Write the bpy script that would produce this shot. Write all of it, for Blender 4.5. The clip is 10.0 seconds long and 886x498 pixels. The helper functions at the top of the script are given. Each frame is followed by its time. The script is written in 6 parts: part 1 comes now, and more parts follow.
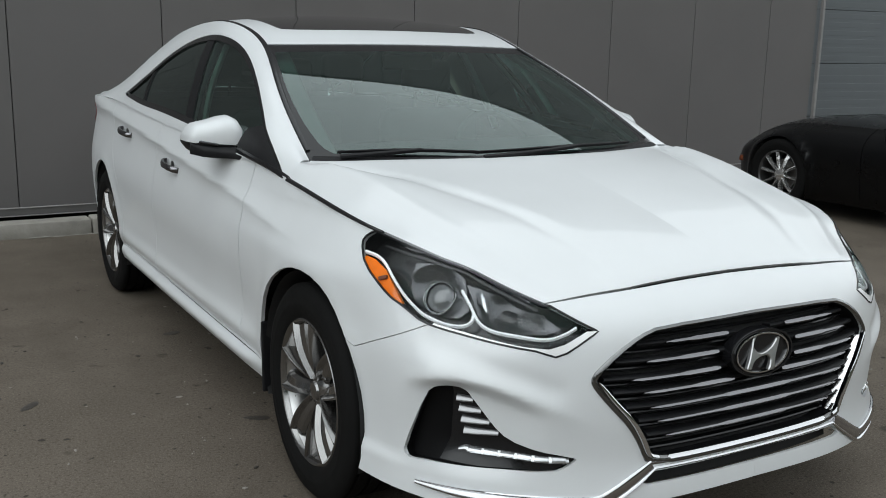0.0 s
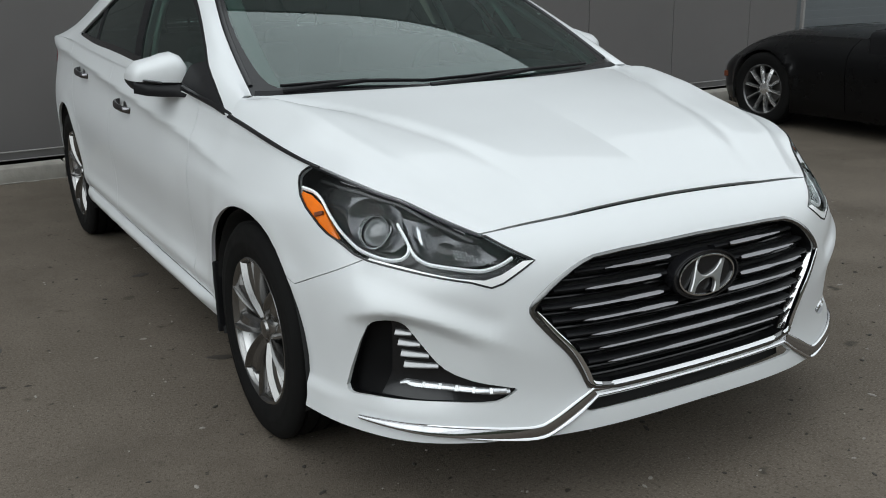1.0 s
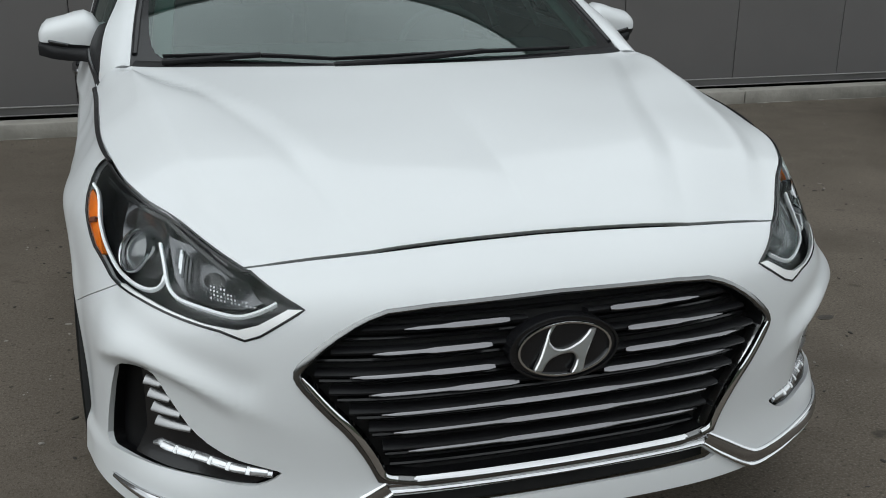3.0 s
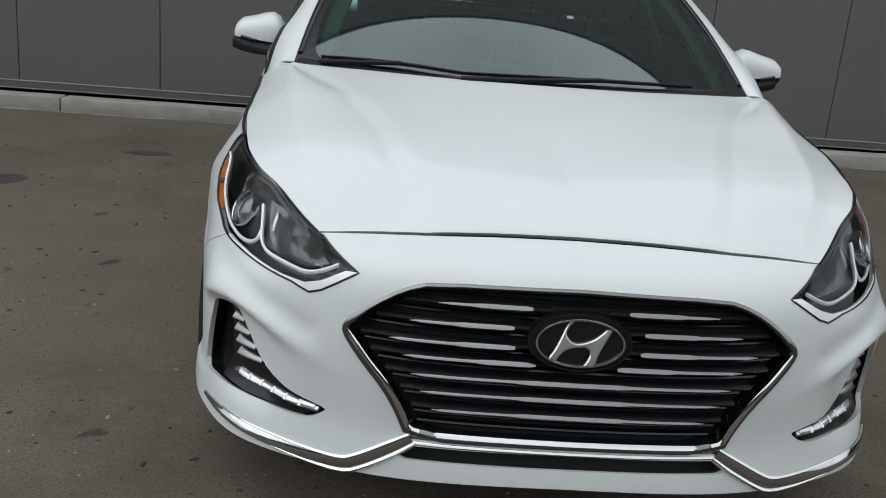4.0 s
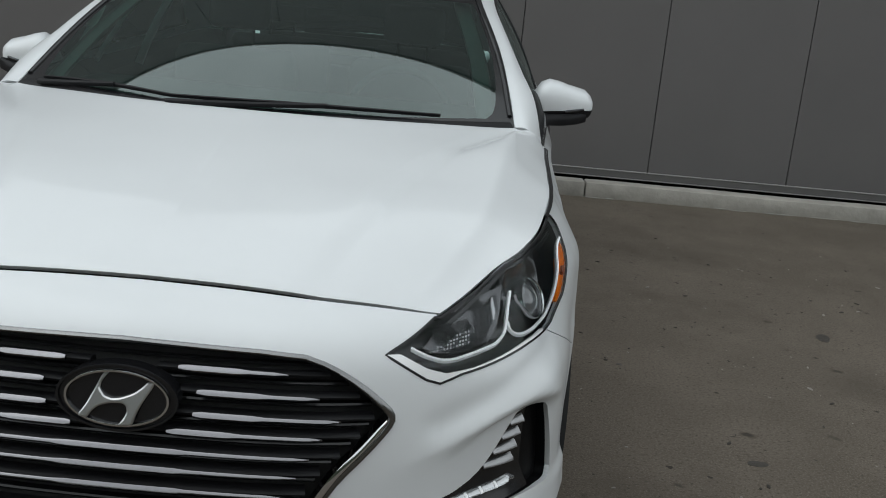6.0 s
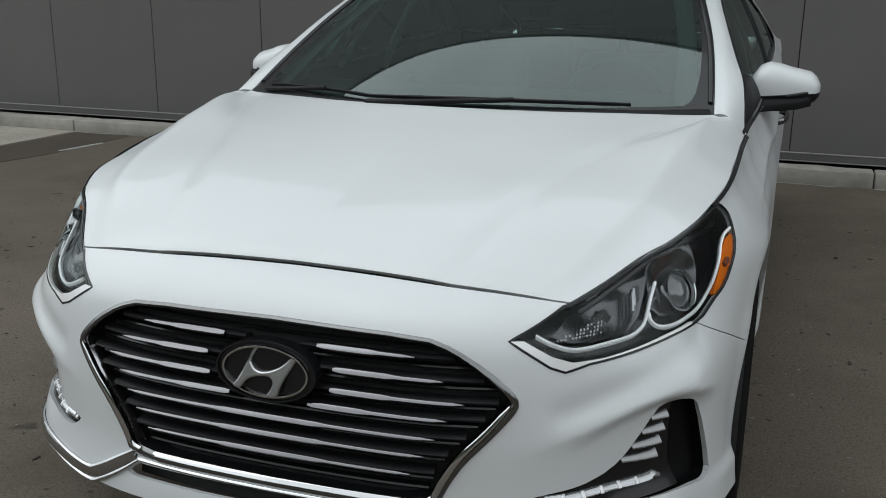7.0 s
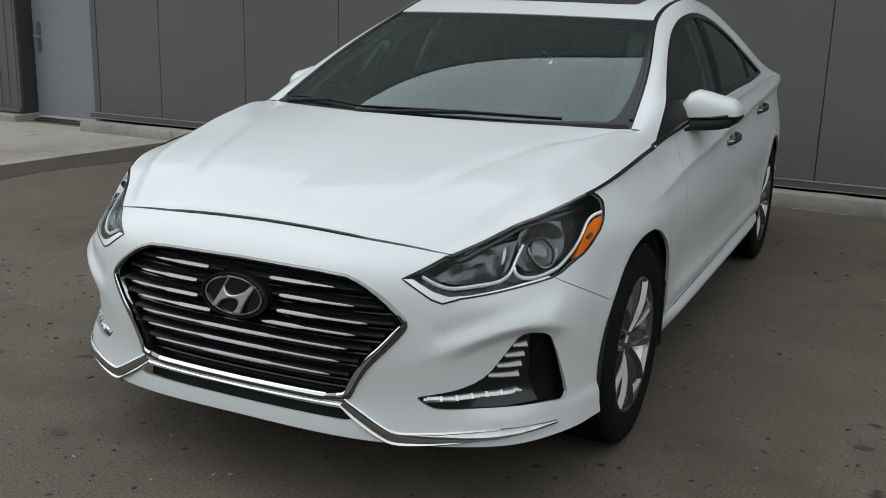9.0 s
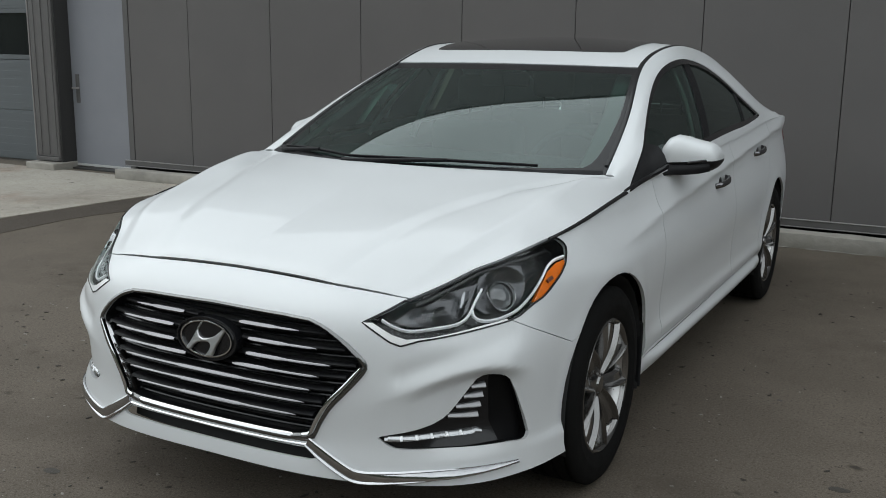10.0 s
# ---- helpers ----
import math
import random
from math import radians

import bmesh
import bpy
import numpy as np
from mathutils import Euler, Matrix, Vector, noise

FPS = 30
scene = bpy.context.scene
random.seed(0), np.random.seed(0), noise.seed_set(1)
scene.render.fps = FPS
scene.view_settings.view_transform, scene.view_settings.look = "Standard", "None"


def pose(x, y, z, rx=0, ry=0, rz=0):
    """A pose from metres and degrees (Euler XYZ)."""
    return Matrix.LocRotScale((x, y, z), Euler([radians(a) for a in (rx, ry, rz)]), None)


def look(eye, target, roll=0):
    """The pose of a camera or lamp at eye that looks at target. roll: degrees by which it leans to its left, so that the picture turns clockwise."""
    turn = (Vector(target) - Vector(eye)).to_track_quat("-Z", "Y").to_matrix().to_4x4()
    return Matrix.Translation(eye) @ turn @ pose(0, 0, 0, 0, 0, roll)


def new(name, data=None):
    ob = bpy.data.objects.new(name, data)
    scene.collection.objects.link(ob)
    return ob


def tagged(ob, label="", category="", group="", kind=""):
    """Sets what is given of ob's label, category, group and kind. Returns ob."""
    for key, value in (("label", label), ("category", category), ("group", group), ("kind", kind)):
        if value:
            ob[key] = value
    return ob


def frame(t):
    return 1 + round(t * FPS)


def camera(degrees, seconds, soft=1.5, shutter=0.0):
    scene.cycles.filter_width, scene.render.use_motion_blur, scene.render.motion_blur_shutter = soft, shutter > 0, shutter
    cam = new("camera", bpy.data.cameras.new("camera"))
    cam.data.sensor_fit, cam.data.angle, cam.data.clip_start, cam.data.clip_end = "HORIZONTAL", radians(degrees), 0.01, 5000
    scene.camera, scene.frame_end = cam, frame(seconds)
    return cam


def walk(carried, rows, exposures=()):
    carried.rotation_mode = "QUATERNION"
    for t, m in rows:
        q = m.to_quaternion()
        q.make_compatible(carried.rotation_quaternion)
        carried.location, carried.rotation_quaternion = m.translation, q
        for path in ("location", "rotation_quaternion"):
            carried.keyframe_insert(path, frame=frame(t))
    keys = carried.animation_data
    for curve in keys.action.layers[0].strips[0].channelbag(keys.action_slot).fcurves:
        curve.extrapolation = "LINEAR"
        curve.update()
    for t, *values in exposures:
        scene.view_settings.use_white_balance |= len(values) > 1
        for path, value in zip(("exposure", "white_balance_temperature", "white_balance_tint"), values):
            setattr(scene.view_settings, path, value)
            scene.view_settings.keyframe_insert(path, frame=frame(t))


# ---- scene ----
cam = camera(48.4, 10.0, soft=0.95)
PATH = [
    (0, (-1.968, -1.696, 1.386), (-0.988, -0.003, 0.968), 1.2),
    (0.5, (-1.945, -1.696, 1.388), (-0.95, -0.033, 0.895), 1.3),
    (1, (-1.793, -1.743, 1.387), (-0.839, -0.076, 0.827), -1.1),
    (1.5, (-1.535, -1.772, 1.397), (-0.671, -0.069, 0.801), -1.2),
    (2, (-1.316, -1.723, 1.377), (-0.406, -0.055, 0.753), 1.0),
    (2.5, (-1.029, -1.582, 1.382), (-0.118, 0.079, 0.74), 3.0),
    (3, (-0.737, -1.544, 1.356), (-0.166, 0.269, 0.734), 0.5),
    (3.2, (-0.639, -1.583, 1.363), (-0.238, 0.275, 0.741), -0.3),
    (4.3, (-0.289, -1.983, 1.39), (-0.217, -0.063, 0.833), 4.3),
    (4.5, (-0.131, -2.009, 1.402), (-0.091, -0.082, 0.867), 3.0),
    (5, (0.142, -2.009, 1.402), (0.303, -0.088, 0.869), 2.9),
    (5.2, (0.226, -1.949, 1.395), (0.435, -0.039, 0.837), 4.3),
    (6.3, (0.705, -1.526, 1.369), (0.515, 0.4, 0.864), 3.0),
    (6.5, (0.793, -1.486, 1.382), (0.458, 0.416, 0.86), 0.3),
    (7, (0.93, -1.591, 1.375), (0.303, 0.228, 0.83), 0.5),
    (7.5, (1.112, -1.809, 1.415), (0.255, -0.066, 0.937), 3.3),
    (8, (1.37, -1.845, 1.416), (0.429, -0.143, 0.948), 1.8),
    (8.5, (1.521, -1.902, 1.414), (0.603, -0.191, 0.936), -0.3),
    (9, (1.639, -2.087, 1.407), (0.807, -0.336, 0.917), 1.6),
    (9.5, (1.749, -2.161, 1.444), (0.884, -0.416, 0.99), 2.0),
    (10, (1.899, -2.064, 1.444), (0.97, -0.34, 1.034), 0.6),
]
walk(cam, [(t, look(eye, target, roll)) for t, eye, target, roll in PATH], [(0, 0.10), (3, -0.02), (4.5, -0.08), (5.2, -0.13), (6.5, -0.13), (7.5, -0.17), (8.5, -0.11), (10, -0.01)])

# world, sun and exposure
scene.view_settings.exposure = 0.0
world = bpy.data.worlds.new("overcast_sky")
scene.world = world
world.use_nodes = True
wt = world.node_tree
sky = wt.nodes.new("ShaderNodeTexSky")
sky.sky_type, sky.sun_disc = "NISHITA", False
sky.sun_elevation, sky.sun_rotation = radians(72), radians(200)
sky.air_density, sky.dust_density = 1.0, 4.0
grey = wt.nodes.new("ShaderNodeHueSaturation")
grey.inputs["Saturation"].default_value = 0.0
cloud = wt.nodes.new("ShaderNodeVectorMath")
cloud.operation = "MULTIPLY"
cloud.inputs[1].default_value = (0.928, 1.0, 1.035)
# an overcast dome, brighter towards the horizon, with soft clouds
where = wt.nodes.new("ShaderNodeTexCoord")
split = wt.nodes.new("ShaderNodeSeparateXYZ")
rise = wt.nodes.new("ShaderNodeMapRange")
rise.inputs["From Min"].default_value, rise.inputs["From Max"].default_value = 0.0, 0.9
rise.inputs["To Min"].default_value, rise.inputs["To Max"].default_value = 1.22, 0.93
puff = wt.nodes.new("ShaderNodeTexNoise")
puff.inputs["Scale"].default_value, puff.inputs["Detail"].default_value = 2.2, 5
shape = wt.nodes.new("ShaderNodeMapRange")
shape.inputs["From Min"].default_value, shape.inputs["From Max"].default_value = 0.3, 0.7
shape.inputs["To Min"].default_value, shape.inputs["To Max"].default_value = 0.84, 1.16
both, dome = wt.nodes.new("ShaderNodeMath"), wt.nodes.new("ShaderNodeVectorMath")
both.operation, dome.operation = "MULTIPLY", "SCALE"
wt.links.new(where.outputs["Generated"], split.inputs[0])
wt.links.new(where.outputs["Generated"], puff.inputs["Vector"])
wt.links.new(split.outputs["Z"], rise.inputs["Value"])
wt.links.new(puff.outputs["Fac"], shape.inputs["Value"])
wt.links.new(rise.outputs[0], both.inputs[0])
wt.links.new(shape.outputs[0], both.inputs[1])
even = wt.nodes.new("ShaderNodeGamma")
even.inputs["Gamma"].default_value = 0.25
wt.links.new(sky.outputs[0], grey.inputs["Color"])
wt.links.new(grey.outputs[0], even.inputs["Color"])
wt.links.new(even.outputs[0], cloud.inputs[0])
wt.links.new(cloud.outputs[0], dome.inputs[0])
wt.links.new(both.outputs[0], dome.inputs["Scale"])
wt.links.new(dome.outputs[0], wt.nodes["Background"].inputs[0])
wt.nodes["Background"].inputs[1].default_value = 0.80
sun = new("sun", bpy.data.lights.new("sun", "SUN"))
sun.data.energy, sun.data.angle, sun.data.color = 0.70, radians(60), (0.95, 1.0, 1.0)
sun.matrix_world = look((-7, -2.0, 6.5), (0, 0, 0))


# materials
def material(name, colour, rough=0.5, metal=0.0, coat=0.0, coat_rough=0.03, vary=0.0, scale=8.0, bump=0.0, bump_scale=60.0, spec=0.5, per_piece=0.0):
    """A surface with colour variation at two scales and fine relief."""
    m = bpy.data.materials.new(name)
    m.use_nodes = True
    nt = m.node_tree
    b = nt.nodes["Principled BSDF"]
    b.inputs["Base Color"].default_value = (*colour, 1)
    b.inputs["Roughness"].default_value, b.inputs["Metallic"].default_value = rough, metal
    b.inputs["Coat Weight"].default_value, b.inputs["Coat Roughness"].default_value = coat, coat_rough
    b.inputs["Specular IOR Level"].default_value = spec
    where = nt.nodes.new("ShaderNodeTexCoord")
    if vary:
        low, high = nt.nodes.new("ShaderNodeTexNoise"), nt.nodes.new("ShaderNodeTexNoise")
        low.inputs["Scale"].default_value, high.inputs["Scale"].default_value = scale / 8, scale
        low.inputs["Detail"].default_value, high.inputs["Detail"].default_value = 4, 8
        add = nt.nodes.new("ShaderNodeMath")
        add.operation = "ADD"
        for k, n in enumerate((low, high)):
            nt.links.new(where.outputs["Object"], n.inputs["Vector"])
            nt.links.new(n.outputs["Fac"], add.inputs[k])
        ramp = nt.nodes.new("ShaderNodeMapRange")
        ramp.inputs["From Min"].default_value, ramp.inputs["From Max"].default_value = 0.6, 1.4
        ramp.inputs["To Min"].default_value, ramp.inputs["To Max"].default_value = 1 - vary, 1 + vary
        nt.links.new(add.outputs[0], ramp.inputs["Value"])
        mul = nt.nodes.new("ShaderNodeVectorMath")
        mul.operation = "SCALE"
        mul.inputs[0].default_value = colour
        nt.links.new(ramp.outputs[0], mul.inputs["Scale"])
        out = mul.outputs[0]
        if per_piece:
            info, rr, mul2 = nt.nodes.new("ShaderNodeObjectInfo"), nt.nodes.new("ShaderNodeMapRange"), nt.nodes.new("ShaderNodeVectorMath")
            rr.inputs["To Min"].default_value, rr.inputs["To Max"].default_value = 1 - per_piece, 1 + per_piece
            mul2.operation = "SCALE"
            nt.links.new(info.outputs["Random"], rr.inputs["Value"])
            nt.links.new(out, mul2.inputs[0])
            nt.links.new(rr.outputs[0], mul2.inputs["Scale"])
            out = mul2.outputs[0]
        nt.links.new(out, b.inputs["Base Color"])
        rv = nt.nodes.new("ShaderNodeMapRange")
        rv.inputs["To Min"].default_value, rv.inputs["To Max"].default_value = max(0.02, rough * (1 - vary)), min(1, rough * (1 + vary))
        nt.links.new(high.outputs["Fac"], rv.inputs["Value"])
        nt.links.new(rv.outputs[0], b.inputs["Roughness"])
    if bump:
        tex, bn = nt.nodes.new("ShaderNodeTexNoise"), nt.nodes.new("ShaderNodeBump")
        tex.inputs["Scale"].default_value, tex.inputs["Detail"].default_value = bump_scale, 6
        bn.inputs["Strength"].default_value, bn.inputs["Distance"].default_value = 1.0, bump
        nt.links.new(where.outputs["Object"], tex.inputs["Vector"])
        nt.links.new(tex.outputs["Fac"], bn.inputs["Height"])
        nt.links.new(bn.outputs["Normal"], b.inputs["Normal"])
    return m


def glass(name, tint, ior=1.5, haze=0.0):
    """A thin pane: clear with a tint, glossy by its Fresnel, under an even teal haze."""
    m = bpy.data.materials.new(name)
    m.use_nodes = True
    nt = m.node_tree
    nt.nodes.remove(nt.nodes["Principled BSDF"])
    clear, gloss, mix, fres = (nt.nodes.new(k) for k in ("ShaderNodeBsdfTransparent", "ShaderNodeBsdfGlossy", "ShaderNodeMixShader", "ShaderNodeFresnel"))
    clear.inputs[0].default_value = (*tint, 1)
    gloss.inputs["Color"].default_value, gloss.inputs["Roughness"].default_value = (0.90, 1.0, 0.975, 1), 0.01
    fres.inputs["IOR"].default_value = ior
    nt.links.new(fres.outputs[0], mix.inputs[0])
    nt.links.new(clear.outputs[0], mix.inputs[1])
    nt.links.new(gloss.outputs[0], mix.inputs[2])
    # a weak teal diffuse layer paints haze over the pane
    film, veil = nt.nodes.new("ShaderNodeBsdfDiffuse"), nt.nodes.new("ShaderNodeMixShader")
    film.inputs["Color"].default_value = (0.33, 0.52, 0.48, 1)
    veil.inputs[0].default_value = haze
    nt.links.new(mix.outputs[0], veil.inputs[1])
    nt.links.new(film.outputs[0], veil.inputs[2])
    nt.links.new(veil.outputs[0], nt.nodes["Material Output"].inputs["Surface"])
    return m


PAINT = material("white_paint", (0.612, 0.626, 0.635), 0.42, coat=0.55, coat_rough=0.05, vary=0.03, scale=3)
UNDER = material("under_black", (0.012, 0.012, 0.012), 0.8, vary=0.1)
BLACK_GLOSS = material("gloss_black", (0.008, 0.008, 0.009), 0.22, coat=0.15, spec=0.35, vary=0.1, scale=20)
BLACK_PLASTIC = material("black_plastic", (0.009, 0.009, 0.010), 0.5, spec=0.2, vary=0.15, scale=40, bump=0.0004, bump_scale=500)
CHROME = material("chrome", (0.60, 0.60, 0.61), 0.09, metal=1.0, vary=0.04, scale=20)
SATIN = material("satin_chrome", (0.215, 0.21, 0.218), 0.18, metal=1.0, vary=0.08, scale=30)
ALLOY = material("wheel_alloy", (0.25, 0.246, 0.242), 0.16, metal=0.95, vary=0.06, scale=30)
# same alloy, lightened for what the barrel reflects
BARREL = material("wheel_barrel", (0.50, 0.495, 0.49), 0.28, metal=0.9, vary=0.06, scale=30)
# and darkened, with the shade put into its tone
ALLOY_DARK = material("wheel_alloy_shade", (0.13, 0.13, 0.13), 0.35, metal=0.9, vary=0.1, scale=30)
RUBBER = material("tyre_rubber", (0.0055, 0.0054, 0.0053), 0.85, spec=0.12, vary=0.3, scale=12, bump=0.0006, bump_scale=250)
IRON = material("brake_iron", (0.12, 0.115, 0.11), 0.45, metal=0.8, vary=0.2, scale=30)
RECESS = material("black_recess", (0.0045, 0.0045, 0.005), 0.45, spec=0.12, vary=0.1, scale=20)
AMBER = material("amber_reflector", (0.92, 0.21, 0.010), 0.15, coat=0.8, vary=0.12, scale=60)
AMBER_DULL = material("dull_amber", (0.13, 0.036, 0.015), 0.3)
LAMP_DARK = material("lamp_bezel", (0.013, 0.0135, 0.014), 0.22, vary=0.1, scale=30)
LAMP_GREY = material("lamp_reflector", (0.45, 0.46, 0.47), 0.22, metal=0.9, vary=0.1, scale=60)
LENS = material("projector_lens", (0.085, 0.09, 0.094), 0.05, coat=1.0, spec=0.8)
DRL = material("light_guide", (0.93, 0.94, 0.95), 0.4, coat=0.4)
LED = material("clear_reflector", (0.55, 0.56, 0.57), 0.16, metal=0.7, coat=0.5, vary=0.12, scale=90)
EMBLEM = material("soft_chrome", (0.50, 0.50, 0.50), 0.28, metal=0.95)
LIP = material("lip_chrome", (0.46, 0.46, 0.47), 0.11, metal=1.0, vary=0.15, scale=25)
BRIGHT = material("bright_alloy", (0.72, 0.72, 0.72), 0.2, metal=0.9, vary=0.06, scale=30)
FIN = material("silver_fin", (0.30, 0.30, 0.305), 0.30, metal=0.9, vary=0.08, scale=30)
DARK_CHROME = material("dark_chrome", (0.20, 0.20, 0.20), 0.22, metal=1.0, vary=0.08, scale=30)
SEAM = material("joint_shade", (0.020, 0.019, 0.018), 0.8)
DARK_STRIP = material("dark_strip", (0.030, 0.029, 0.028), 0.6, vary=0.1, scale=8)
TAIL = material("red_lens", (0.07, 0.006, 0.007), 0.15, coat=0.8)
LAMP_BOWL = material("lamp_bowl", (0.105, 0.106, 0.110), 0.22, metal=0.85, vary=0.3, scale=25)
LAMP_MID = material("lamp_grey", (0.060, 0.062, 0.065), 0.20, metal=0.8)
SILVER = material("silver_trim", (0.78, 0.78, 0.78), 0.25, metal=0.15, vary=0.05, scale=20)
TRIM_MID = material("cabin_trim_mid", (0.12, 0.14, 0.13), 0.7, vary=0.1, scale=20)
CLEAR = glass("clear_cover", (0.98, 0.985, 0.99), 1.22)
SCREEN = glass("windscreen_glass", (0.48, 0.72, 0.66), 2.1, haze=0.015)
SIDE_GLASS = glass("side_glass", (0.34, 0.46, 0.42), 1.7, haze=0.012)
REAR_GLASS = glass("privacy_glass", (0.13, 0.17, 0.165), 1.7, haze=0.010)
DARK_GLASS = glass("rear_screen_glass", (0.05, 0.065, 0.063), 1.7, haze=0.008)
ROOF_GLASS = material("roof_glass", (0.012, 0.010, 0.010), 0.08, coat=0.8)
TRIM_DARK = material("cabin_trim_dark", (0.035, 0.036, 0.037), 0.6, vary=0.2, scale=20)
TRIM_LIGHT = material("cabin_trim_light", (0.62, 0.66, 0.63), 0.7, vary=0.08, scale=20)
STRAP = material("pale_strap", (0.82, 0.84, 0.83), 0.45, vary=0.05, scale=30)
CLOTH = material("seat_cloth", (0.045, 0.045, 0.047), 0.85, vary=0.2, scale=60, bump=0.001, bump_scale=200)
BLACK_PAINT = material("black_paint", (0.0022, 0.0022, 0.0025), 0.28, spec=0.22, coat=0.06, vary=0.2, scale=4)
PANEL = material("wall_panel", (0.104, 0.097, 0.0945), 0.55, vary=0.07, scale=2.5, bump=0.0006, bump_scale=5, per_piece=0.02)
FLASHING = material("flashing", (0.094, 0.090, 0.088), 0.5, vary=0.12, scale=6)
DOOR_PAINT = material("door_paint", (0.215, 0.22, 0.243), 0.5, vary=0.05, scale=4)
GARAGE = material("garage_door_steel", (0.094, 0.105, 0.111), 0.55, vary=0.06, scale=5, bump=0.0005, bump_scale=90)
PALE_TRIM = material("pale_trim", (0.42, 0.42, 0.41), 0.5, vary=0.1, scale=9)
SATIN_GREY = material("bare_metal_edge", (0.22, 0.21, 0.205), 0.4, vary=0.1, scale=12)
KERB = material("kerb_concrete", (0.265, 0.25, 0.222), 0.9, vary=0.28, scale=9, bump=0.004, bump_scale=40, per_piece=0.05)
FOLIAGE = material("far_foliage", (0.045, 0.055, 0.030), 0.9, vary=0.5, scale=2.0)
OIL = material("oil_film", (0.040, 0.034, 0.028), 0.7, vary=0.4, scale=60, bump=0.002, bump_scale=120)
GRIT_PALE = material("pale_grit", (0.22, 0.20, 0.18), 0.9, vary=0.3, scale=30)
GRIT_DARK = material("dark_crumbs", (0.03, 0.025, 0.02), 0.9, vary=0.3, scale=30)

def ground_material(name, base, dark, light, rust=None):
    """Asphalt or concrete: aggregate, stains at two scales and pale grit."""
    m = bpy.data.materials.new(name)
    m.use_nodes = True
    nt = m.node_tree
    b = nt.nodes["Principled BSDF"]
    b.inputs["Roughness"].default_value = 0.85
    b.inputs["Specular IOR Level"].default_value = 0.35
    where = nt.nodes.new("ShaderNodeTexCoord")

    def tex(scale, detail=5, rough=0.6):
        n = nt.nodes.new("ShaderNodeTexNoise")
        n.inputs["Scale"].default_value, n.inputs["Detail"].default_value, n.inputs["Roughness"].default_value = scale, detail, rough
        nt.links.new(where.outputs["Object"], n.inputs["Vector"])
        return n

    def mixed(fac, a, c, lo, hi):
        r, x = nt.nodes.new("ShaderNodeMapRange"), nt.nodes.new("ShaderNodeMix")
        x.data_type = "RGBA"
        r.inputs["From Min"].default_value, r.inputs["From Max"].default_value = lo, hi
        nt.links.new(fac, r.inputs["Value"])
        nt.links.new(r.outputs[0], x.inputs[0])
        for socket, v in ((x.inputs[6], a), (x.inputs[7], c)):
            if isinstance(v, tuple):
                socket.default_value = (*v, 1)
            else:
                nt.links.new(v, socket)
        return x.outputs[2]

    colour = mixed(tex(0.35, 4).outputs["Fac"], dark, base, 0.35, 0.62)
    colour = mixed(tex(2.2, 6).outputs["Fac"], colour, tuple(c * 1.16 for c in base), 0.45, 0.75)
    colour = mixed(tex(150, 3).outputs["Fac"], colour, light, 0.50, 0.74)
    colour = mixed(tex(85, 3).outputs["Fac"], colour, tuple(c * 0.5 for c in dark), 0.52, 0.74)
    spots = tex(7, 3, 0.4)
    colour = mixed(spots.outputs["Fac"], colour, tuple(c * 0.45 for c in dark), 0.70, 0.76)
    # broad wear, drips of oil and fine sand
    colour = mixed(tex(0.8, 7, 0.7).outputs["Fac"], colour, tuple(c * 0.80 for c in dark), 0.52, 0.72)
    colour = mixed(tex(26, 2, 0.3).outputs["Fac"], colour, tuple(c * 0.35 for c in dark), 0.725, 0.77)
    colour = mixed(tex(48, 4, 0.8).outputs["Fac"], colour, tuple(c * 1.25 for c in light), 0.64, 0.80)
    if rust:
        colour = mixed(tex(1.1, 6, 0.65).outputs["Fac"], colour, rust, 0.56, 0.80)
    nt.links.new(colour, b.inputs["Base Color"])
    bn, fine = nt.nodes.new("ShaderNodeBump"), tex(180, 4)
    bn.inputs["Strength"].default_value, bn.inputs["Distance"].default_value = 0.8, 0.003
    nt.links.new(fine.outputs["Fac"], bn.inputs["Height"])
    nt.links.new(bn.outputs["Normal"], b.inputs["Normal"])
    return m


ASPHALT = ground_material("asphalt", (0.109, 0.089, 0.070), (0.079, 0.064, 0.048), (0.172, 0.147, 0.119))
PATCH = ground_material("asphalt_patch", (0.064, 0.051, 0.039), (0.042, 0.033, 0.025), (0.098, 0.082, 0.066))
CONCRETE = ground_material("concrete_apron", (0.36, 0.335, 0.292), (0.27, 0.235, 0.195), (0.40, 0.375, 0.33), rust=(0.23, 0.145, 0.095))


# mesh helpers
def link(name, mesh, mat, parent=None, label=""):
    if mat:
        mesh.materials.append(mat)
    ob = new(name, mesh)
    if parent:
        ob.parent = parent
        ob.matrix_parent_inverse = parent.matrix_world.inverted()
    return tagged(ob, label) if label else ob


def base(name, at, label, category, group="", kind=""):
    """A thing: an Empty at its base."""
    ob = new(name)
    ob.location, ob.empty_display_size = at, 0.1
    bpy.context.view_layer.update()
    ob.matrix_world = Matrix.Translation(at)
    return tagged(ob, label, category, group, kind)


def part(name, bm, mat, parent=None, label="", smooth_angle=None):
    mesh = bpy.data.meshes.new(name)
    if smooth_angle:
        for f in bm.faces:
            f.smooth = True
        for e in bm.edges:
            e.smooth = len(e.link_faces) == 2 and e.calc_face_angle(0) < radians(smooth_angle)
    bm.to_mesh(mesh)
    bm.free()
    return link(name, mesh, mat, parent, label)


